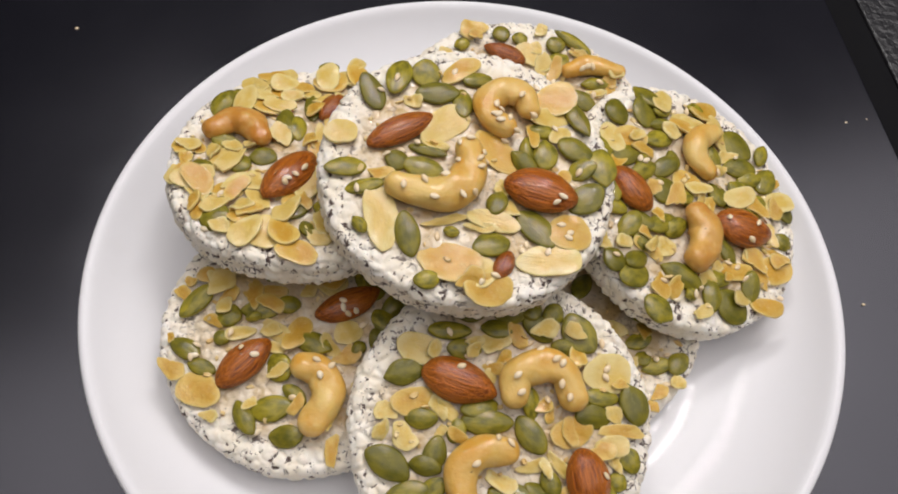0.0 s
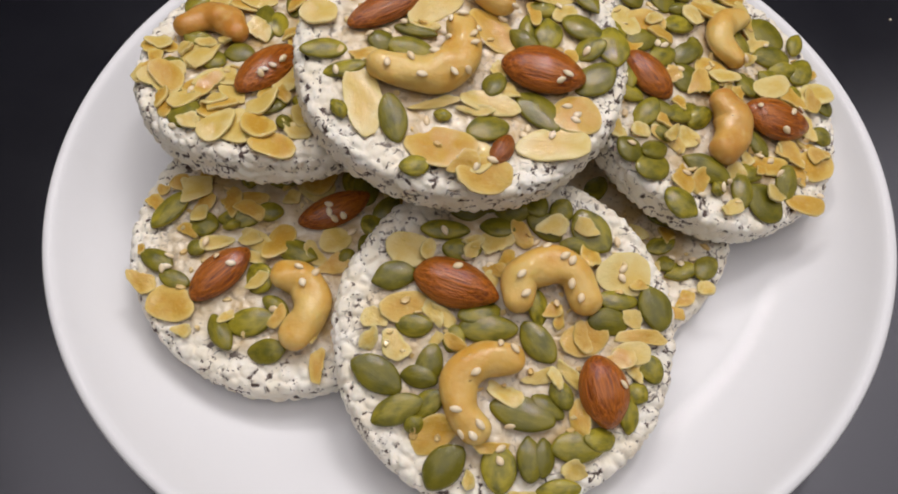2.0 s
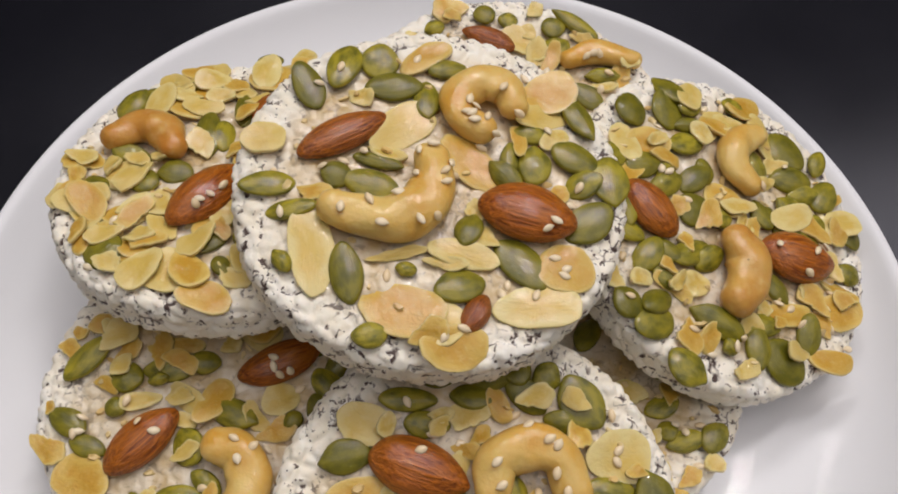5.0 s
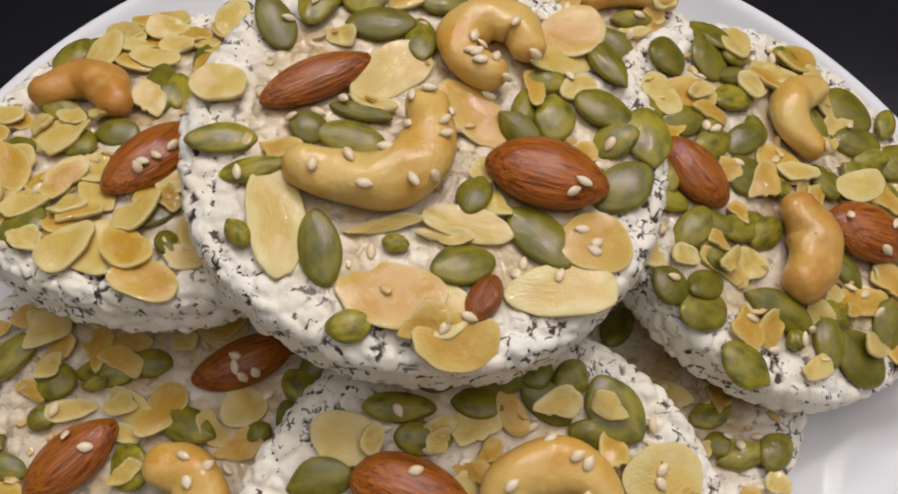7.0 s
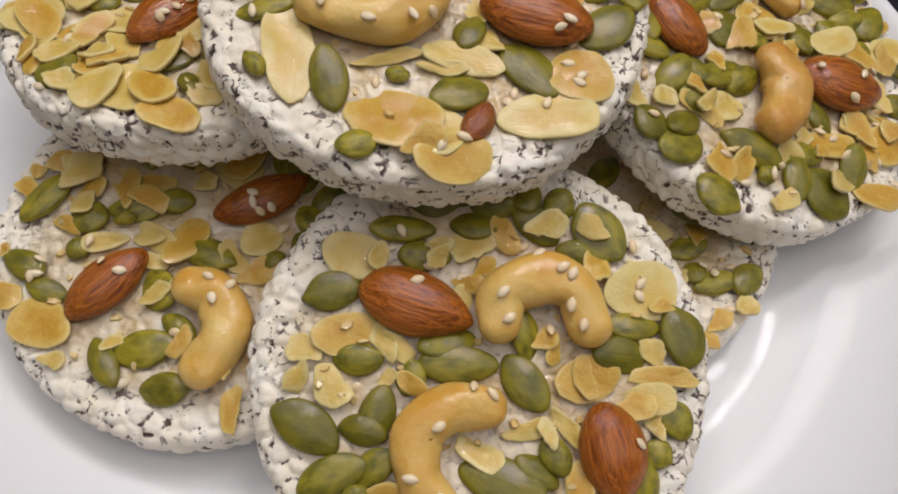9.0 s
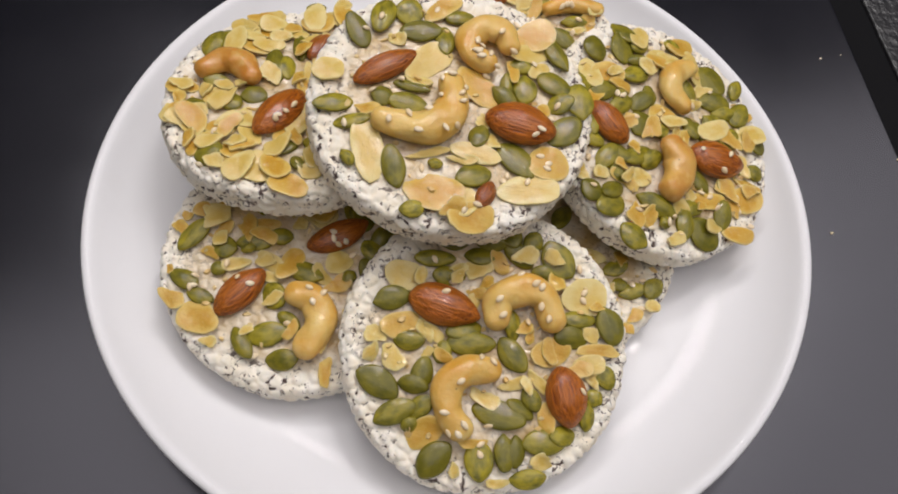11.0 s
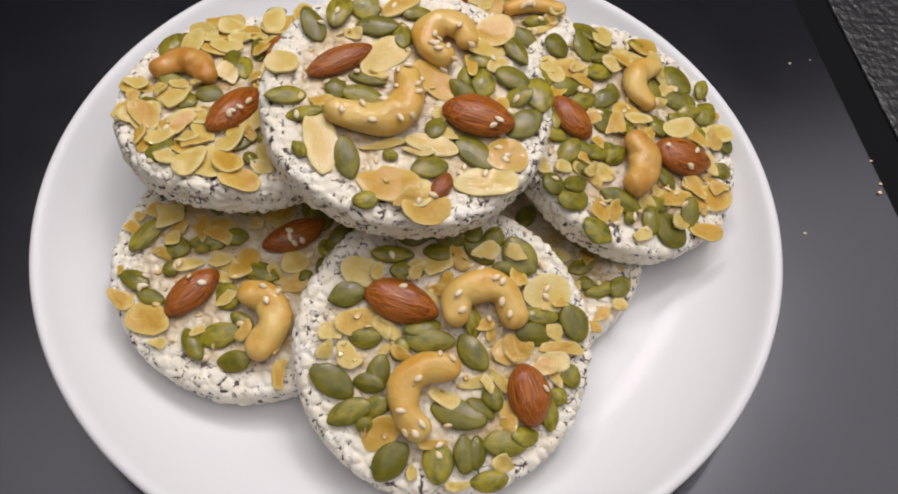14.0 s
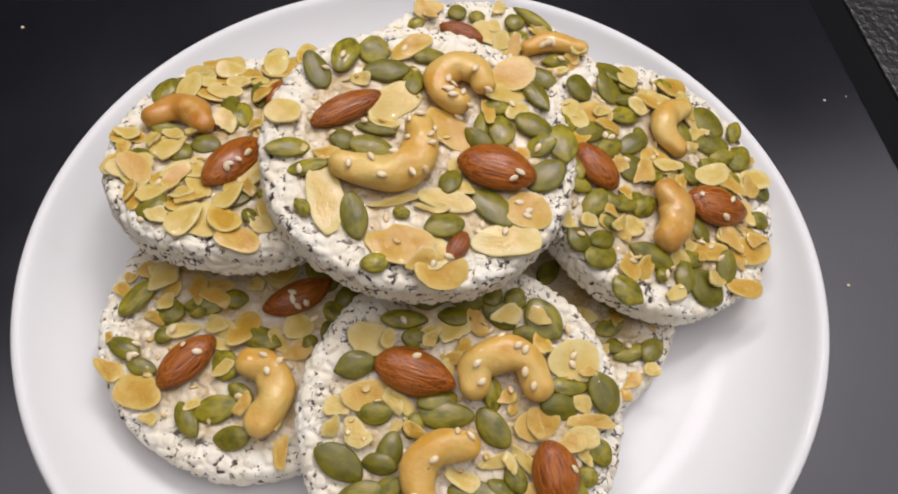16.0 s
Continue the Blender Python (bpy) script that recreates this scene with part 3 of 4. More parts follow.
EAST = Cake(5, pose(0.0787, 0.02, 0.0381, 6.76, 19.58, 0.0), "puffed rice cake crowded with pumpkin seeds, leaning on the plate")
FRONT = Cake(6, pose(0.0093, -0.0629, 0.0316, 14.95, 3.37, 0.0), "puffed rice cake with two cashews, leaning on other cakes")
TOP = Cake(7, pose(-0.0027, 0.0107, 0.0662, 5.82, 6.08, 0.0), "puffed rice cake with a large bent cashew crowning the pile")
# on the top cake
cashew(TOP, 11.6, (-24.1, -11.0), (-17.4, -13.0), (-9.9, -13.1), (-3.4, -9.4), (-0.4, -2.6), (-1.5, 4.8))
cashew(TOP, 9.8, (11.6, 14.8), (6.0, 18.2), (5.2, 24.4), (10.8, 29.2), (17.2, 27.8), (19.6, 22.6))
almond(TOP, -23.7, 10.7, 33, 25.5, 10.0)
almond(TOP, 22.3, -7.8, -11, 24.9, 15.6)
almond(TOP, 10.6, -34.5, 62, 11.3, 6.3)
seed(TOP, -40.2, -4.6, 12, 13.5, 6.8)
seed(TOP, -33.7, -11.0, 12, 12.6, 5.3)
seed(TOP, -23.9, -0.6, -12, 8.0, 7.2)
seed(TOP, -14.2, 4.4, -13, 12.9, 4.1)
seed(TOP, -15.4, -2.5, -8, 13.8, 7.9)
seed(TOP, 18.5, 7.2, -93, 11.5, 4.7)
seed(TOP, 25.0, 7.0, -92, 11.5, 8.5)
seed(TOP, 35.5, 10.0, -24, 13.1, 8.7)
seed(TOP, 44.4, 4.3, -85, 14.4, 10.2)
seed(TOP, 37.3, 2.5, 29, 10.3, 7.4)
seed(TOP, 38.5, -8.2, 40, 14.7, 9.7)
seed(TOP, 36.9, 22.8, -64, 15.7, 6.8)
seed(TOP, 23.7, 16.2, -7, 9.3, 5.7)
seed(TOP, -19.6, -26.8, -77, 15.2, 7.7)
seed(TOP, -34.6, -24.7, -50, 6.4, 4.3)
seed(TOP, 6.5, -27.9, 19, 12.6, 8.6)
seed(TOP, 21.2, -20.7, -47, 16.2, 9.5)
seed(TOP, -13.2, -41.4, 10, 8.3, 6.0)
seed(TOP, -5.9, -24.5, -6, 5.1, 3.8)
seed(TOP, -33.3, 25.5, -65, 14.7, 7.7)
seed(TOP, -24.7, 32.2, 75, 15.0, 8.4)
seed(TOP, -15.4, 35.0, 1, 10.2, 10.5)
seed(TOP, -11.7, 27.2, 5, 14.9, 8.4)
seed(TOP, 2.2, 34.4, 16, 10.8, 5.6)
flake(TOP, -42.4, 8.2, 2, 11.4, 9.1)
flake(TOP, -8.7, 15.1, 38, 20.2, 10.7)
flake(TOP, -12.9, 6.6, -8, 11.1, 3.9)
flake(TOP, -28.1, -21.6, -74, 22.4, 10.7)
flake(TOP, 27.2, 22.0, 19, 15.8, 8.0)
flake(TOP, 30.2, 15.2, 31, 9.1, 5.3)
flake(TOP, 7.5, -19.5, -8, 16.9, 7.6)
flake(TOP, 9.9, -7.0, -55, 7.2, 5.4)
flake(TOP, 2.8, -22.6, 1, 11.9, 4.1)
flake(TOP, -8.6, -20.5, 12, 14.9, 3.6)
flake(TOP, 25.3, -31.8, 4, 21.7, 10.5)
flake(TOP, -19.5, 23.6, -4, 7.0, 5.7)
flake(TOP, -29.9, -6.3, 4, 11.4, 5.4, "toasted")
flake(TOP, 8.8, 6.1, -38, 18.6, 11.2, "toasted")
flake(TOP, 29.6, 30.0, 35, 15.0, 13.3, "toasted")
flake(TOP, 1.4, -36.6, -38, 15.0, 11.5)
flake(TOP, -6.5, -34.7, -12, 19.6, 14.2, "toasted")
flake(TOP, -0.8, -40.3, 26, 10.1, 6.3, "toasted")
flake(TOP, 5.7, -43.0, 13, 16.0, 11.3, "toasted")
flake(TOP, 32.2, -21.5, -12, 14.1, 13.1, "toasted")
flake(TOP, -3.6, 37.4, 36, 15.7, 7.5, "toasted")
sesame(TOP, -27.5, 1.0)
sesame(TOP, -22.6, 4.0)
sesame(TOP, -17.8, 6.4)
sesame(TOP, -22.1, -13.1)
sesame(TOP, -15.6, -10.7)
sesame(TOP, -6.3, -1.1)
sesame(TOP, -5.1, -1.8)
sesame(TOP, -9.1, -8.1)
sesame(TOP, -4.7, 4.9)
sesame(TOP, 3.4, 1.9)
sesame(TOP, 4.8, 1.4)
sesame(TOP, 2.2, -4.3)
sesame(TOP, 5.1, -1.4)
sesame(TOP, 0.5, -13.2)
sesame(TOP, 8.1, 17.2)
sesame(TOP, 6.9, 17.4)
sesame(TOP, 8.8, 15.3)
sesame(TOP, 12.2, 16.8)
sesame(TOP, 11.3, 10.5)
sesame(TOP, 7.6, 21.6)
sesame(TOP, 16.2, 26.0)
sesame(TOP, -10.3, -26.1)
sesame(TOP, 7.8, -38.8)
sesame(TOP, 3.3, -41.4)
sesame(TOP, 29.2, -19.2)
sesame(TOP, 32.1, -21.7)
sesame(TOP, 31.4, -23.5)
sesame(TOP, 16.6, -28.6)
sesame(TOP, 18.1, -26.4)
sesame(TOP, 33.9, -3.3)
sesame(TOP, 28.7, -11.6)
sesame(TOP, 31.1, -12.5)
sesame(TOP, 26.8, -13.6)
sesame(TOP, 11.9, -10.5)
sesame(TOP, 28.6, 17.4)
sesame(TOP, -39.1, -0.6)
sesame(TOP, -30.5, 25.7)
sesame(TOP, -25.4, 30.4)
sesame(TOP, -5.8, 36.3)
sesame(TOP, 29.2, 37.9)
sesame(TOP, 23.0, 34.6)
sesame(TOP, 14.6, 12.6)
sesame(TOP, 9.4, 20.1)
sesame(TOP, 20.4, 19.2)
sesame(TOP, -12.4, -16.6)
sesame(TOP, -3.6, -14.9)
sesame(TOP, -1.2, 6.6)
sesame(TOP, 1.8, -1.2)
sesame(TOP, 36.0, 1.0)
sesame(TOP, -36.2, -12.4)
sesame(TOP, 24.6, -29.0)
# on the west cake
cashew(WEST, 10.6, (-33.5, 9.0), (-27.0, 13.2), (-20.4, 12.0), (-15.9, 5.0), skin=BROWNED)
almond(WEST, -4.0, -11.9, 55, 25.6, 14.5)
almond(WEST, 7.2, 24.3, 63, 14.9, 9.0)
seed(WEST, -27.7, 4.0, -17, 12.7, 6.6)
seed(WEST, -27.2, 29.1, 25, 9.7, 9.9)
seed(WEST, -8.2, 13.3, -81, 16.6, 7.9)
seed(WEST, -14.7, -1.8, 9, 9.7, 7.5)
seed(WEST, -22.3, -5.5, 39, 7.8, 8.9)
seed(WEST, -26.5, -30.2, 8, 10.1, 11.7)
seed(WEST, -0.9, -26.2, 42, 12.3, 7.6)
seed(WEST, -34.8, -7.6, 46, 6.9, 7.8)
seed(WEST, 0.2, 24.7, -84, 13.9, 6.4)
seed(WEST, 4.3, 47.5, 9, 7.9, 5.7)
seed(WEST, 3.9, -35.2, -63, 7.4, 4.6)
flake(WEST, -10.5, 42.0, 16, 6.7, 8.7)
flake(WEST, -9.4, -36.3, -21, 14.9, 12.6)
flake(WEST, -34.2, -19.7, 6, 9.9, 10.7)
flake(WEST, -42.5, -11.9, -15, 8.1, 8.4)
flake(WEST, -28.6, -3.8, 27, 9.4, 9.1)
flake(WEST, -2.7, 31.9, 34, 9.3, 10.1)
flake(WEST, -13.7, -21.3, -61, 13.0, 6.6)
flake(WEST, 5.9, -34.0, 44, 6.6, 6.3)
flake(WEST, -19.0, 2.7, 59, 5.4, 5.1)
flake(WEST, -19.6, -34.1, -33, 7.3, 4.6)
flake(WEST, 14.6, 49.7, -14, 7.0, 8.8)
flake(WEST, -15.2, 28.6, -9, 16.8, 18.3, "toasted")
flake(WEST, 5.5, 38.9, 5, 12.9, 12.5, "toasted")
flake(WEST, 1.7, -44.9, -17, 13.5, 9.5, "toasted")
flake(WEST, -24.2, -18.4, 8, 11.3, 7.9, "toasted")
flake(WEST, -43.1, 3.5, 69, 9.8, 7.5, "toasted")
flake(WEST, -38.7, 1.6, -29, 7.8, 7.9, "toasted")
flake(WEST, -19.1, -29.2, -7, 8.1, 8.2, "toasted")
flake(WEST, -40.1, -10.4, 62, 7.2, 6.4, "toasted")
flake(WEST, -40.5, -3.8, 18, 5.0, 7.5, "toasted")
sesame(WEST, 1.4, -12.4)
sesame(WEST, -4.5, -19.0)
sesame(WEST, -3.6, -17.6)
sesame(WEST, -27.0, -22.6)
sesame(WEST, -26.0, -21.2)
sesame(WEST, -1.3, -15.7)
sesame(WEST, -29.2, -35.4)
sesame(WEST, -17.7, -14.1)
sesame(WEST, -30.5, -17.7)
# on the east cake
cashew(EAST, 9.4, (11.6, 30.6), (4.0, 25.6), (2.6, 17.5), (7.6, 12.4))
cashew(EAST, 12.4, (-0.6, -7.3), (2.6, -12.8), (1.8, -19.0), (-2.1, -25.5), skin=BROWNED)
almond(EAST, -25.2, -2.8, -46, 19.6, 12.8)
almond(EAST, 21.1, -7.5, -3, 24.3, 15.1)
seed(EAST, -29.8, 29.1, 11, 10.2, 10.5)
seed(EAST, -17.6, 32.9, 9, 10.3, 13.0)
seed(EAST, -9.9, 36.3, -53, 7.3, 10.3)
seed(EAST, -12.0, 22.4, 25, 13.1, 7.5)
seed(EAST, -10.6, 29.3, 15, 10.4, 4.6)
seed(EAST, 23.4, 29.5, -44, 14.2, 11.3)
seed(EAST, 23.4, 19.4, 7, 14.3, 8.1)
seed(EAST, 12.2, 5.2, -63, 10.0, 8.6)
seed(EAST, 22.1, 8.3, -36, 11.1, 9.6)
seed(EAST, -11.3, 1.3, -42, 9.8, 10.5)
seed(EAST, -19.1, 9.8, -73, 8.3, 6.0)
seed(EAST, -6.5, 14.6, 10, 6.0, 8.2)
seed(EAST, -13.1, -12.5, 32, 14.8, 7.1)
seed(EAST, -2.9, -0.1, 24, 8.5, 6.1)
seed(EAST, -21.2, -21.0, -41, 10.5, 6.5)
seed(EAST, -33.2, -31.0, -32, 9.1, 8.6)
seed(EAST, -25.5, -34.8, 23, 12.7, 9.2)
seed(EAST, -6.5, -31.4, -21, 16.5, 7.9)
seed(EAST, -16.7, -45.6, -34, 11.8, 9.2)
seed(EAST, 14.0, -38.9, -33, 14.4, 11.7)
seed(EAST, 41.6, 7.0, -57, 13.5, 8.3)
seed(EAST, 30.5, 4.8, -27, 8.5, 8.8)
seed(EAST, 40.4, -7.9, -28, 7.6, 6.7)
seed(EAST, 8.1, -29.6, 5, 10.3, 6.6)
seed(EAST, 6.0, 40.7, -6, 7.3, 6.5)
seed(EAST, -3.2, -37.7, 18, 4.9, 4.6)
flake(EAST, -2.8, 31.4, 58, 14.8, 7.5)
flake(EAST, 15.2, 32.0, -59, 16.6, 8.1)
flake(EAST, 6.1, 0.8, -23, 6.5, 5.7)
flake(EAST, -12.5, -21.6, 5, 9.1, 7.1)
flake(EAST, 1.3, -42.7, 30, 8.7, 5.5)
flake(EAST, -29.2, -24.0, 57, 6.1, 6.7)
flake(EAST, 24.8, -17.2, -17, 7.8, 6.4)
flake(EAST, -36.1, -24.4, -20, 6.5, 6.8)
flake(EAST, -24.8, 18.8, 28, 15.3, 10.5, "toasted")
flake(EAST, -0.5, 6.7, -12, 13.2, 10.0, "toasted")
flake(EAST, -16.1, -36.1, -59, 11.5, 8.1, "toasted")
flake(EAST, 15.9, -25.1, 10, 18.0, 7.0, "toasted")
flake(EAST, 34.3, -20.6, 26, 16.4, 10.9, "toasted")
flake(EAST, 29.4, -36.2, 0, 13.4, 7.3, "toasted")
flake(EAST, 37.6, 16.2, 32, 10.6, 5.0, "toasted")
sesame(EAST, -26.6, 14.3)
sesame(EAST, -21.6, -11.1)
sesame(EAST, 12.3, -6.4)
sesame(EAST, 23.8, -6.8)
sesame(EAST, 21.3, -13.4)
sesame(EAST, -10.6, -37.1)
sesame(EAST, -14.1, -34.8)
sesame(EAST, 0.4, -34.9)
sesame(EAST, 9.3, 11.2)
sesame(EAST, 21.4, 22.9)
sesame(EAST, 13.3, -22.2)
sesame(EAST, 17.3, -23.3)
sesame(EAST, 19.3, -20.9)
sesame(EAST, 20.4, -27.1)
sesame(EAST, -14.0, 3.0)
sesame(EAST, -16.4, 7.0)
sesame(EAST, -19.5, 10.2)
sesame(EAST, -21.5, 11.0)
sesame(EAST, -33.5, -29.9)
sesame(EAST, -33.5, -17.7)
sesame(EAST, -3.7, 37.5)
sesame(EAST, 2.2, 39.3)
sesame(EAST, -2.6, -37.9)
sesame(EAST, 27.4, -22.0)
sesame(EAST, 30.6, -26.4)
sesame(EAST, 24.2, -24.8)
sesame(EAST, 36.4, -31.0)
sesame(EAST, 33.0, -14.6)
sesame(EAST, 28.0, -4.2)
sesame(EAST, -8.4, -40.2)
sesame(EAST, 5.2, 34.0)
sesame(EAST, -22.0, 24.6)
# on the front cake
cashew(FRONT, 11.0, (2.7, 7.6), (4.2, 14.6), (11.4, 18.0), (18.8, 15.6), (22.0, 7.6))
cashew(FRONT, 10.4, (1.1, -9.0), (-7.0, -9.4), (-13.3, -15.3), (-12.8, -22.9), (-8.6, -28.4))
almond(FRONT, -14.6, 12.1, -17, 25.1, 14.0)
almond(FRONT, 26.3, -16.7, -80, 20.5, 14.1)
seed(FRONT, -32.1, 14.3, 16, 12.7, 8.2)
seed(FRONT, 24.8, 29.3, -55, 14.7, 11.0)
seed(FRONT, 16.0, 34.9, -24, 7.1, 8.8)
seed(FRONT, 10.8, 30.7, -39, 12.4, 7.2)
seed(FRONT, -13.0, 22.6, -1, 11.3, 6.4)
seed(FRONT, -17.8, 28.4, 1, 14.3, 5.9)
seed(FRONT, -5.3, -0.2, 0, 16.6, 8.1)
seed(FRONT, 8.7, -3.8, -53, 13.8, 8.3)
seed(FRONT, 28.7, 2.8, -2, 12.8, 7.8)
seed(FRONT, 42.1, 7.3, -71, 13.9, 9.5)
seed(FRONT, 31.5, 9.0, -1, 12.1, 5.9)
seed(FRONT, -21.4, -10.3, -106, 11.1, 7.3)
seed(FRONT, -15.0, -3.3, -14, 6.6, 7.6)
seed(FRONT, -35.8, -13.6, -31, 15.6, 9.3)
seed(FRONT, -30.0, -23.1, 23, 14.9, 7.8)
seed(FRONT, -17.1, -37.9, 49, 14.1, 9.6)
seed(FRONT, -2.4, -37.8, -84, 13.5, 9.4)
seed(FRONT, 6.1, -35.4, -88, 12.3, 7.3)
seed(FRONT, 3.8, -23.2, -15, 18.2, 9.4)
seed(FRONT, 18.8, -32.0, 3, 14.6, 8.5)
seed(FRONT, 13.7, -43.6, 7, 12.0, 6.5)
seed(FRONT, 40.3, -10.4, -69, 8.4, 6.8)
seed(FRONT, 36.1, -17.3, -38, 6.3, 6.3)
seed(FRONT, 14.8, -18.0, -61, 8.8, 6.3)
seed(FRONT, -25.2, -26.9, 27, 5.8, 4.9)
seed(FRONT, 19.5, 24.5, -13, 8.8, 5.5)
flake(FRONT, -28.3, 22.3, -3, 12.9, 10.4)
flake(FRONT, -2.8, 24.5, -5, 10.2, 9.3)
flake(FRONT, 33.8, 16.8, -1, 16.9, 12.6)
flake(FRONT, -37.1, 1.7, 25, 7.1, 7.3)
flake(FRONT, -30.4, -5.2, 7, 9.0, 9.4)
flake(FRONT, -38.3, -3.2, 81, 7.9, 5.0)
flake(FRONT, -18.3, 3.2, -32, 9.3, 4.5)
flake(FRONT, 17.8, -12.2, -48, 11.0, 4.5)
flake(FRONT, 9.2, -12.7, 9, 11.4, 5.1)
flake(FRONT, 36.2, 3.8, -32, 7.4, 5.5)
flake(FRONT, 36.3, -11.2, -52, 8.0, 4.6)
flake(FRONT, 18.4, -37.8, 10, 8.3, 6.1)
flake(FRONT, -10.7, -40.9, -63, 5.7, 3.8)
flake(FRONT, 3.6, -44.8, 10, 7.8, 3.7)
flake(FRONT, -20.0, -3.2, 29, 4.7, 3.9)
flake(FRONT, -29.0, 5.4, 13, 13.4, 9.3, "toasted")
flake(FRONT, 37.2, -2.1, 3, 15.7, 5.7, "toasted")
flake(FRONT, 21.8, -2.2, 23, 13.9, 10.1, "toasted")
flake(FRONT, -19.8, -29.1, 34, 13.5, 9.6, "toasted")
flake(FRONT, -4.2, -32.0, 7, 11.4, 4.2, "toasted")
flake(FRONT, 12.2, 5.8, 12, 7.0, 5.2, "toasted")
flake(FRONT, 15.0, 2.8, 69, 5.9, 3.7, "toasted")
sesame(FRONT, -13.4, 18.1)
sesame(FRONT, -14.4, 16.2)
sesame(FRONT, -11.6, 20.1)
sesame(FRONT, -4.8, 18.4)
sesame(FRONT, 3.2, 14.0)
sesame(FRONT, 4.4, 8.7)
sesame(FRONT, 17.3, 12.0)
sesame(FRONT, 15.5, 19.7)
sesame(FRONT, 17.5, 18.4)
sesame(FRONT, 19.7, 7.8)
sesame(FRONT, 13.9, 7.6)
sesame(FRONT, -2.4, -5.1)
sesame(FRONT, 1.5, -6.6)
sesame(FRONT, -9.3, -13.4)
sesame(FRONT, -14.4, -23.3)
sesame(FRONT, 0.5, -27.0)
sesame(FRONT, -9.9, -30.0)
sesame(FRONT, -8.0, -27.0)
sesame(FRONT, -12.9, -29.7)
sesame(FRONT, -2.3, -36.0)
sesame(FRONT, -1.9, -32.8)
sesame(FRONT, 24.8, -7.8)
sesame(FRONT, 31.1, -15.4)
sesame(FRONT, -18.0, 27.5)
sesame(FRONT, -20.4, 24.3)
sesame(FRONT, 8.5, 25.8)
sesame(FRONT, 10.7, 23.0)
sesame(FRONT, 32.3, 26.6)
sesame(FRONT, 33.0, 15.4)
sesame(FRONT, 8.5, 7.7)
sesame(FRONT, 33.4, 18.2)
# on the southwest cake
cashew(SOUTHWEST, 11.2, (-0.6, -14.6), (5.2, -16.3), (8.2, -21.8), (7.2, -28.1), (3.6, -33.6))
almond(SOUTHWEST, -20.3, -13.6, 46, 22.5, 11.9)
almond(SOUTHWEST, 13.1, 8.3, 26, 23.7, 10.8)
seed(SOUTHWEST, -37.8, 8.0, 49, 15.7, 7.3)
seed(SOUTHWEST, -15.6, 6.0, 9, 14.4, 7.1)
seed(SOUTHWEST, -26.8, 3.3, -18, 9.0, 8.2)
seed(SOUTHWEST, 2.0, -5.7, -23, 13.9, 7.7)
seed(SOUTHWEST, -39.7, -8.7, -30, 11.5, 6.8)
seed(SOUTHWEST, -33.8, -14.8, -18, 9.7, 5.5)
seed(SOUTHWEST, -8.4, -14.5, -55, 10.7, 9.0)
seed(SOUTHWEST, -10.0, -28.3, 11, 14.0, 8.5)
seed(SOUTHWEST, -18.1, -31.6, -60, 12.9, 6.1)
seed(SOUTHWEST, -4.2, -37.1, 1, 11.7, 7.4)
seed(SOUTHWEST, -2.7, -23.4, -38, 9.6, 5.3)
seed(SOUTHWEST, -28.2, -4.8, -21, 5.6, 5.2)
seed(SOUTHWEST, -7.3, 7.7, 7, 8.5, 6.2)
seed(SOUTHWEST, -18.2, 2.8, 13, 5.6, 3.5)
seed(SOUTHWEST, 17.2, -7.2, 48, 5.8, 4.7)
flake(SOUTHWEST, -29.7, -31.4, 9, 6.8, 4.7)
flake(SOUTHWEST, -22.3, -2.9, 12, 11.1, 4.5)
flake(SOUTHWEST, -8.5, -2.7, -25, 17.7, 6.0)
flake(SOUTHWEST, -10.5, -7.6, -15, 7.8, 4.0)
flake(SOUTHWEST, 7.9, -6.4, -39, 9.7, 5.8)
flake(SOUTHWEST, 13.5, -1.5, -12, 9.7, 8.9)
flake(SOUTHWEST, -16.7, -27.2, 45, 5.7, 3.9)
flake(SOUTHWEST, 9.0, -33.5, 30, 4.4, 4.7)
flake(SOUTHWEST, -43.1, 10.4, -18, 6.7, 5.9, "toasted")
flake(SOUTHWEST, -35.6, 17.6, -16, 6.7, 6.1, "toasted")
flake(SOUTHWEST, -28.1, 11.2, 8, 8.4, 7.2, "toasted")
flake(SOUTHWEST, -12.9, 12.4, -5, 10.4, 4.4, "toasted")
flake(SOUTHWEST, -43.5, -15.0, -39, 10.7, 6.8, "toasted")
flake(SOUTHWEST, -33.7, -22.7, -14, 15.3, 11.1, "toasted")
flake(SOUTHWEST, 11.2, -41.7, -87, 11.2, 5.7, "toasted")
flake(SOUTHWEST, -45.3, -5.1, 42, 3.5, 4.0, "toasted")
flake(SOUTHWEST, -40.6, 15.5, -27, 4.2, 4.7, "toasted")
sesame(SOUTHWEST, 11.4, 8.2)
sesame(SOUTHWEST, 11.7, 5.7)
sesame(SOUTHWEST, 13.3, 3.9)
sesame(SOUTHWEST, 15.9, 5.0)
sesame(SOUTHWEST, 10.1, 2.5)
sesame(SOUTHWEST, 18.4, 1.5)
sesame(SOUTHWEST, 8.7, 12.1)
sesame(SOUTHWEST, -20.7, -9.2)
sesame(SOUTHWEST, -16.2, -11.6)
sesame(SOUTHWEST, 4.4, -13.5)
sesame(SOUTHWEST, 5.8, -18.7)
sesame(SOUTHWEST, 9.2, -15.2)
sesame(SOUTHWEST, 11.4, -14.4)
sesame(SOUTHWEST, -13.6, -35.7)
sesame(SOUTHWEST, -3.0, -24.8)
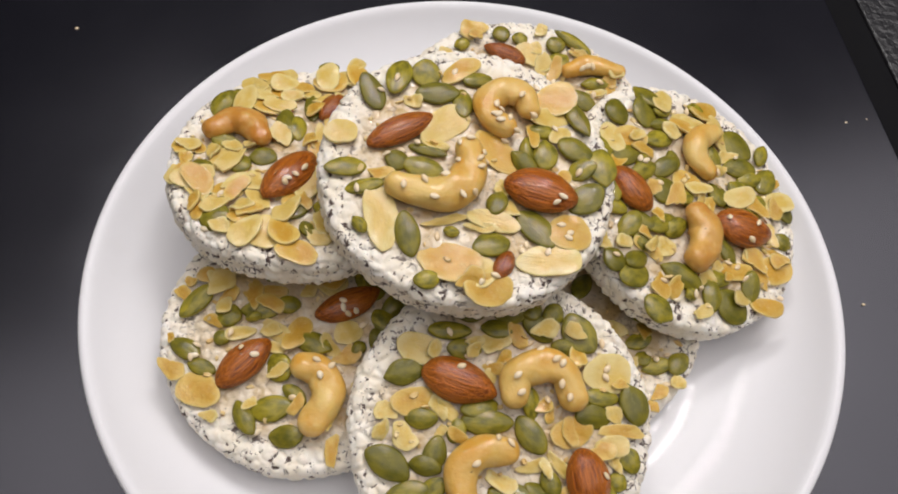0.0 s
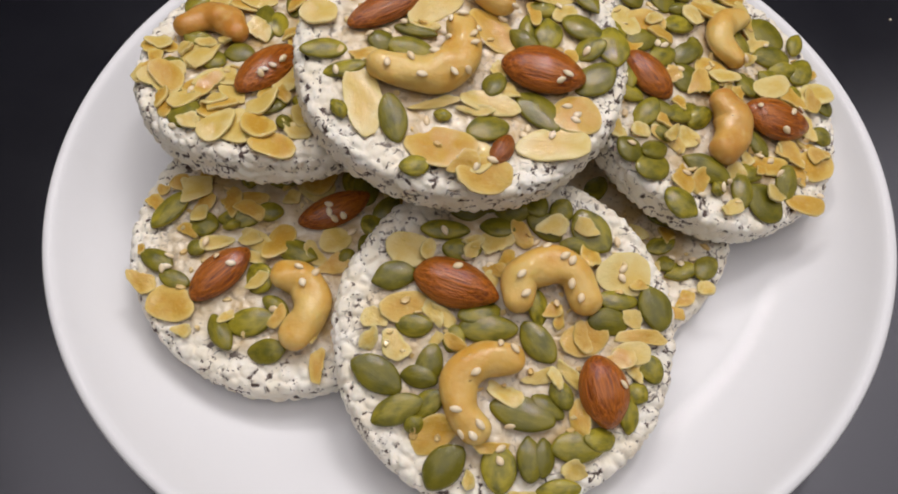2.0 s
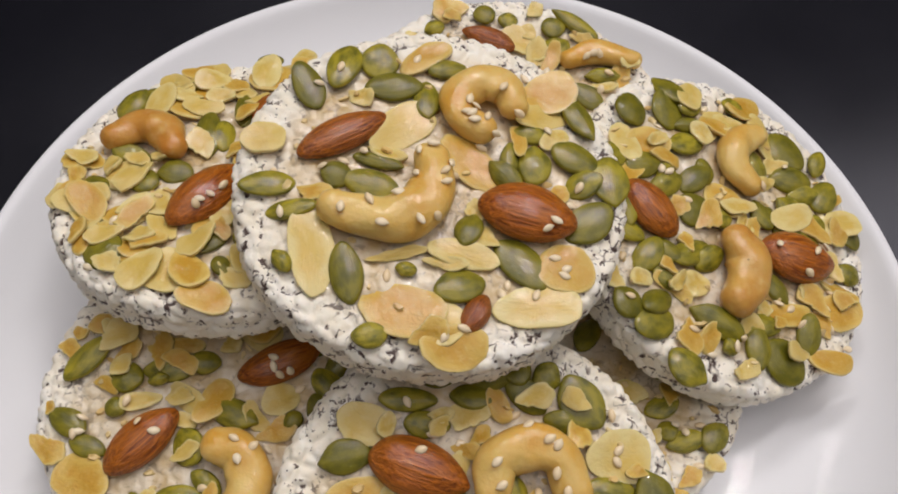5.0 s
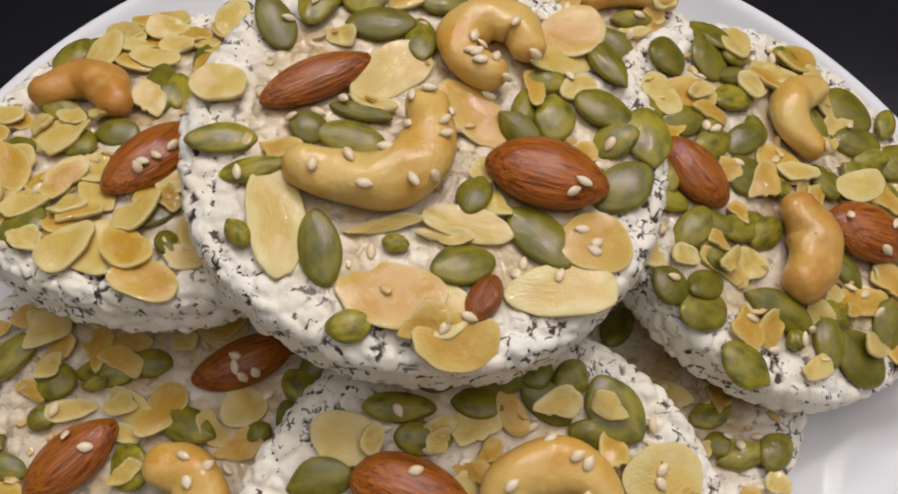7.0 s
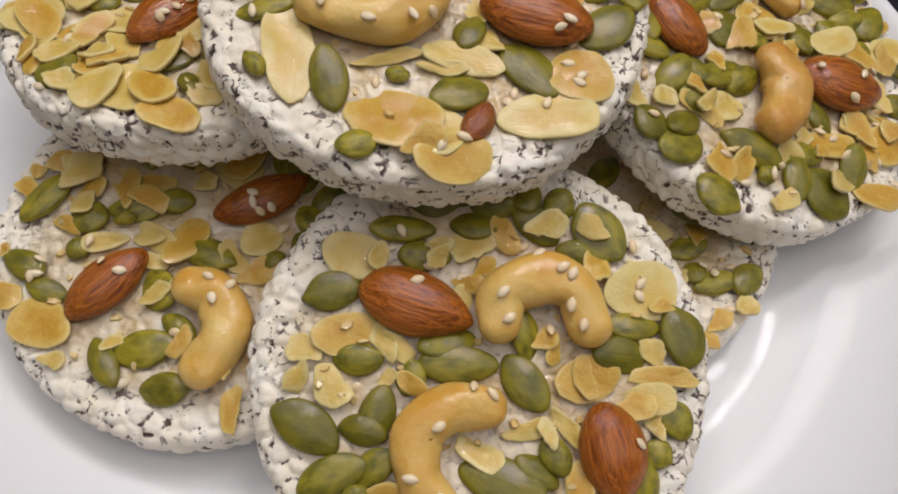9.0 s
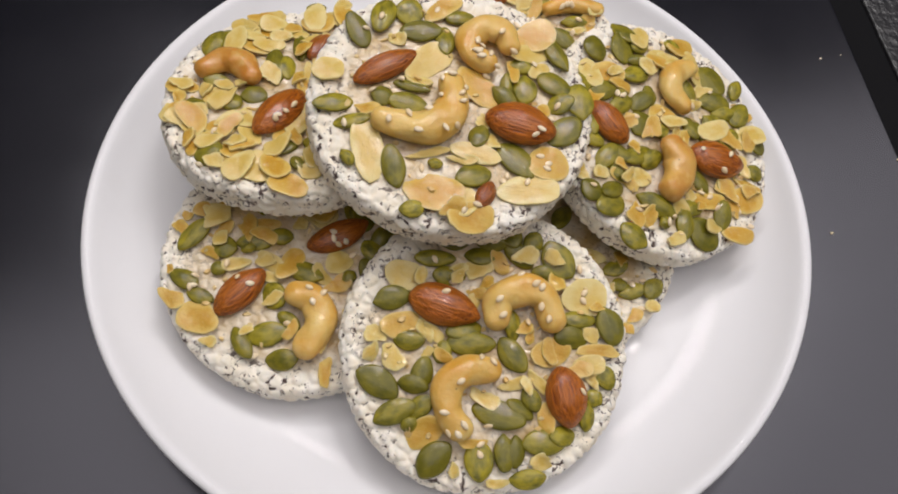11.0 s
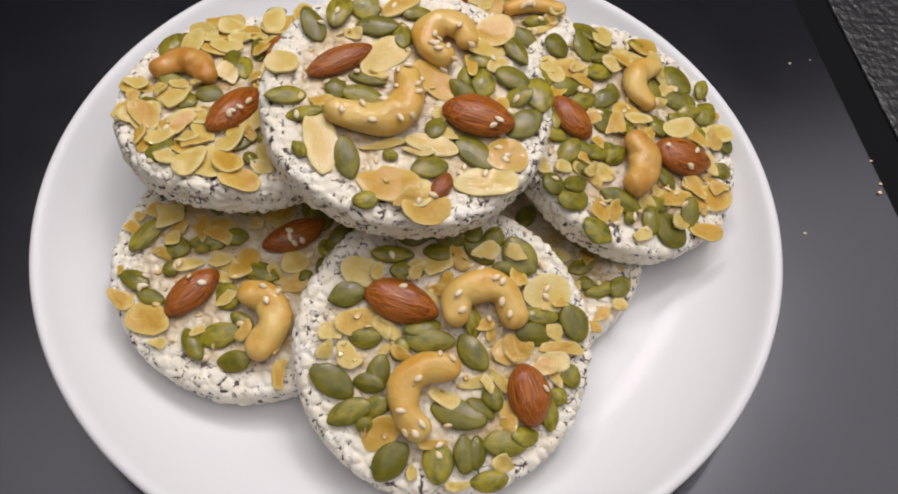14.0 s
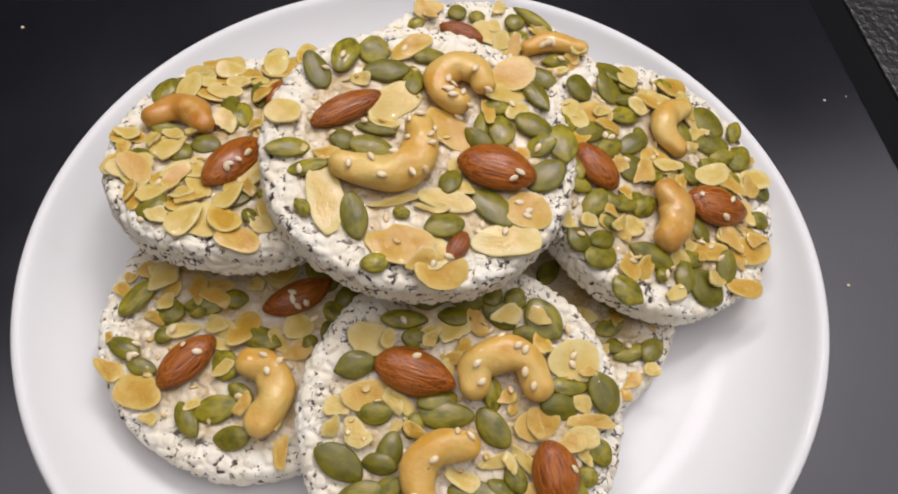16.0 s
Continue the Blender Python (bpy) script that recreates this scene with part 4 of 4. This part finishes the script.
sesame(SOUTHWEST, -35.8, -7.7)
sesame(SOUTHWEST, -36.0, -11.5)
sesame(SOUTHWEST, -37.2, -12.2)
sesame(SOUTHWEST, -25.2, -3.3)
sesame(SOUTHWEST, 14.2, -11.1)
# on the back cake
cashew(BACK, 7.6, (17.0, 24.5), (25.0, 27.5), (36.9, 25.7))
almond(BACK, -6.4, 31.3, -21, 17.1, 7.9)
seed(BACK, -7.7, 40.5, 14, 6.9, 7.3)
seed(BACK, -0.6, 38.8, -4, 6.1, 5.9)
seed(BACK, 13.2, 37.1, 5, 7.5, 7.0)
seed(BACK, 13.2, 28.9, 34, 10.5, 7.6)
seed(BACK, 20.1, 38.8, -31, 16.7, 5.2)
seed(BACK, -22.9, 34.1, 16, 6.2, 4.9)
seed(BACK, 27.5, 20.2, 5, 10.9, 4.9)
flake(BACK, 7.2, 43.8, 13, 7.2, 5.0)
flake(BACK, 8.2, 27.4, -64, 7.5, 6.3)
flake(BACK, 5.2, 34.7, -54, 5.8, 5.7)
flake(BACK, 27.6, 15.8, 12, 8.7, 3.8)
flake(BACK, 21.7, 34.4, -17, 7.5, 4.0)
flake(BACK, 35.2, 24.1, -3, 6.4, 5.8)
flake(BACK, -17.9, 41.1, 10, 11.7, 8.9, "toasted")
flake(BACK, -17.8, 38.1, 18, 5.5, 4.9, "toasted")
sesame(BACK, 22.1, 24.1)
sesame(BACK, 24.0, 25.0)
sesame(BACK, 25.9, 25.0)
sesame(BACK, 29.0, 20.2)
sesame(BACK, 26.3, 14.4)
# on the lower cake
seed(LOWER, 29.6, -23.7, 15, 10.9, 6.0)
seed(LOWER, 37.3, -22.5, -41, 7.2, 9.8)
seed(LOWER, 24.5, -14.3, 22, 10.1, 6.1)
seed(LOWER, 25.1, -21.1, 16, 5.9, 5.8)
flake(LOWER, 20.0, -22.8, -51, 5.7, 7.6)
flake(LOWER, 36.3, -29.9, -29, 5.9, 5.6)
flake(LOWER, 28.7, -33.2, 13, 8.1, 5.6, "toasted")
flake(LOWER, 25.1, -39.0, 14, 7.2, 5.0, "toasted")
sesame(LOWER, 34.3, -19.0)
sesame(LOWER, 29.4, -21.8)
sesame(LOWER, 26.9, -19.8)
sesame(LOWER, 32.5, -30.1)
for cake, seeds, flakes, reach, cx, cy, small, big in (
    (TOP, 3, 3, 30, 2, 4, 6, 10),
    (WEST, 8, 85, 44, 0, 2, 8, 15),
    (EAST, 22, 34, 42, 2, 3, 6, 14),
    (FRONT, 14, 20, 39, 2, 0, 6, 12),
    (SOUTHWEST, 12, 26, 36, 2, 8, 7, 15),
    (BACK, 12, 30, 42, 0, 0, 6, 13),
    (LOWER, 10, 18, 42, 0, 0, 6, 13),
):
    fill(cake, seeds, flakes, reach, cx, cy, small, big)
for cake, count, reach in ((TOP, 45, 38), (WEST, 130, 42), (EAST, 110, 42), (FRONT, 80, 41), (SOUTHWEST, 60, 40), (BACK, 70, 42), (LOWER, 60, 42)):
    crumbs(cake, count, reach)
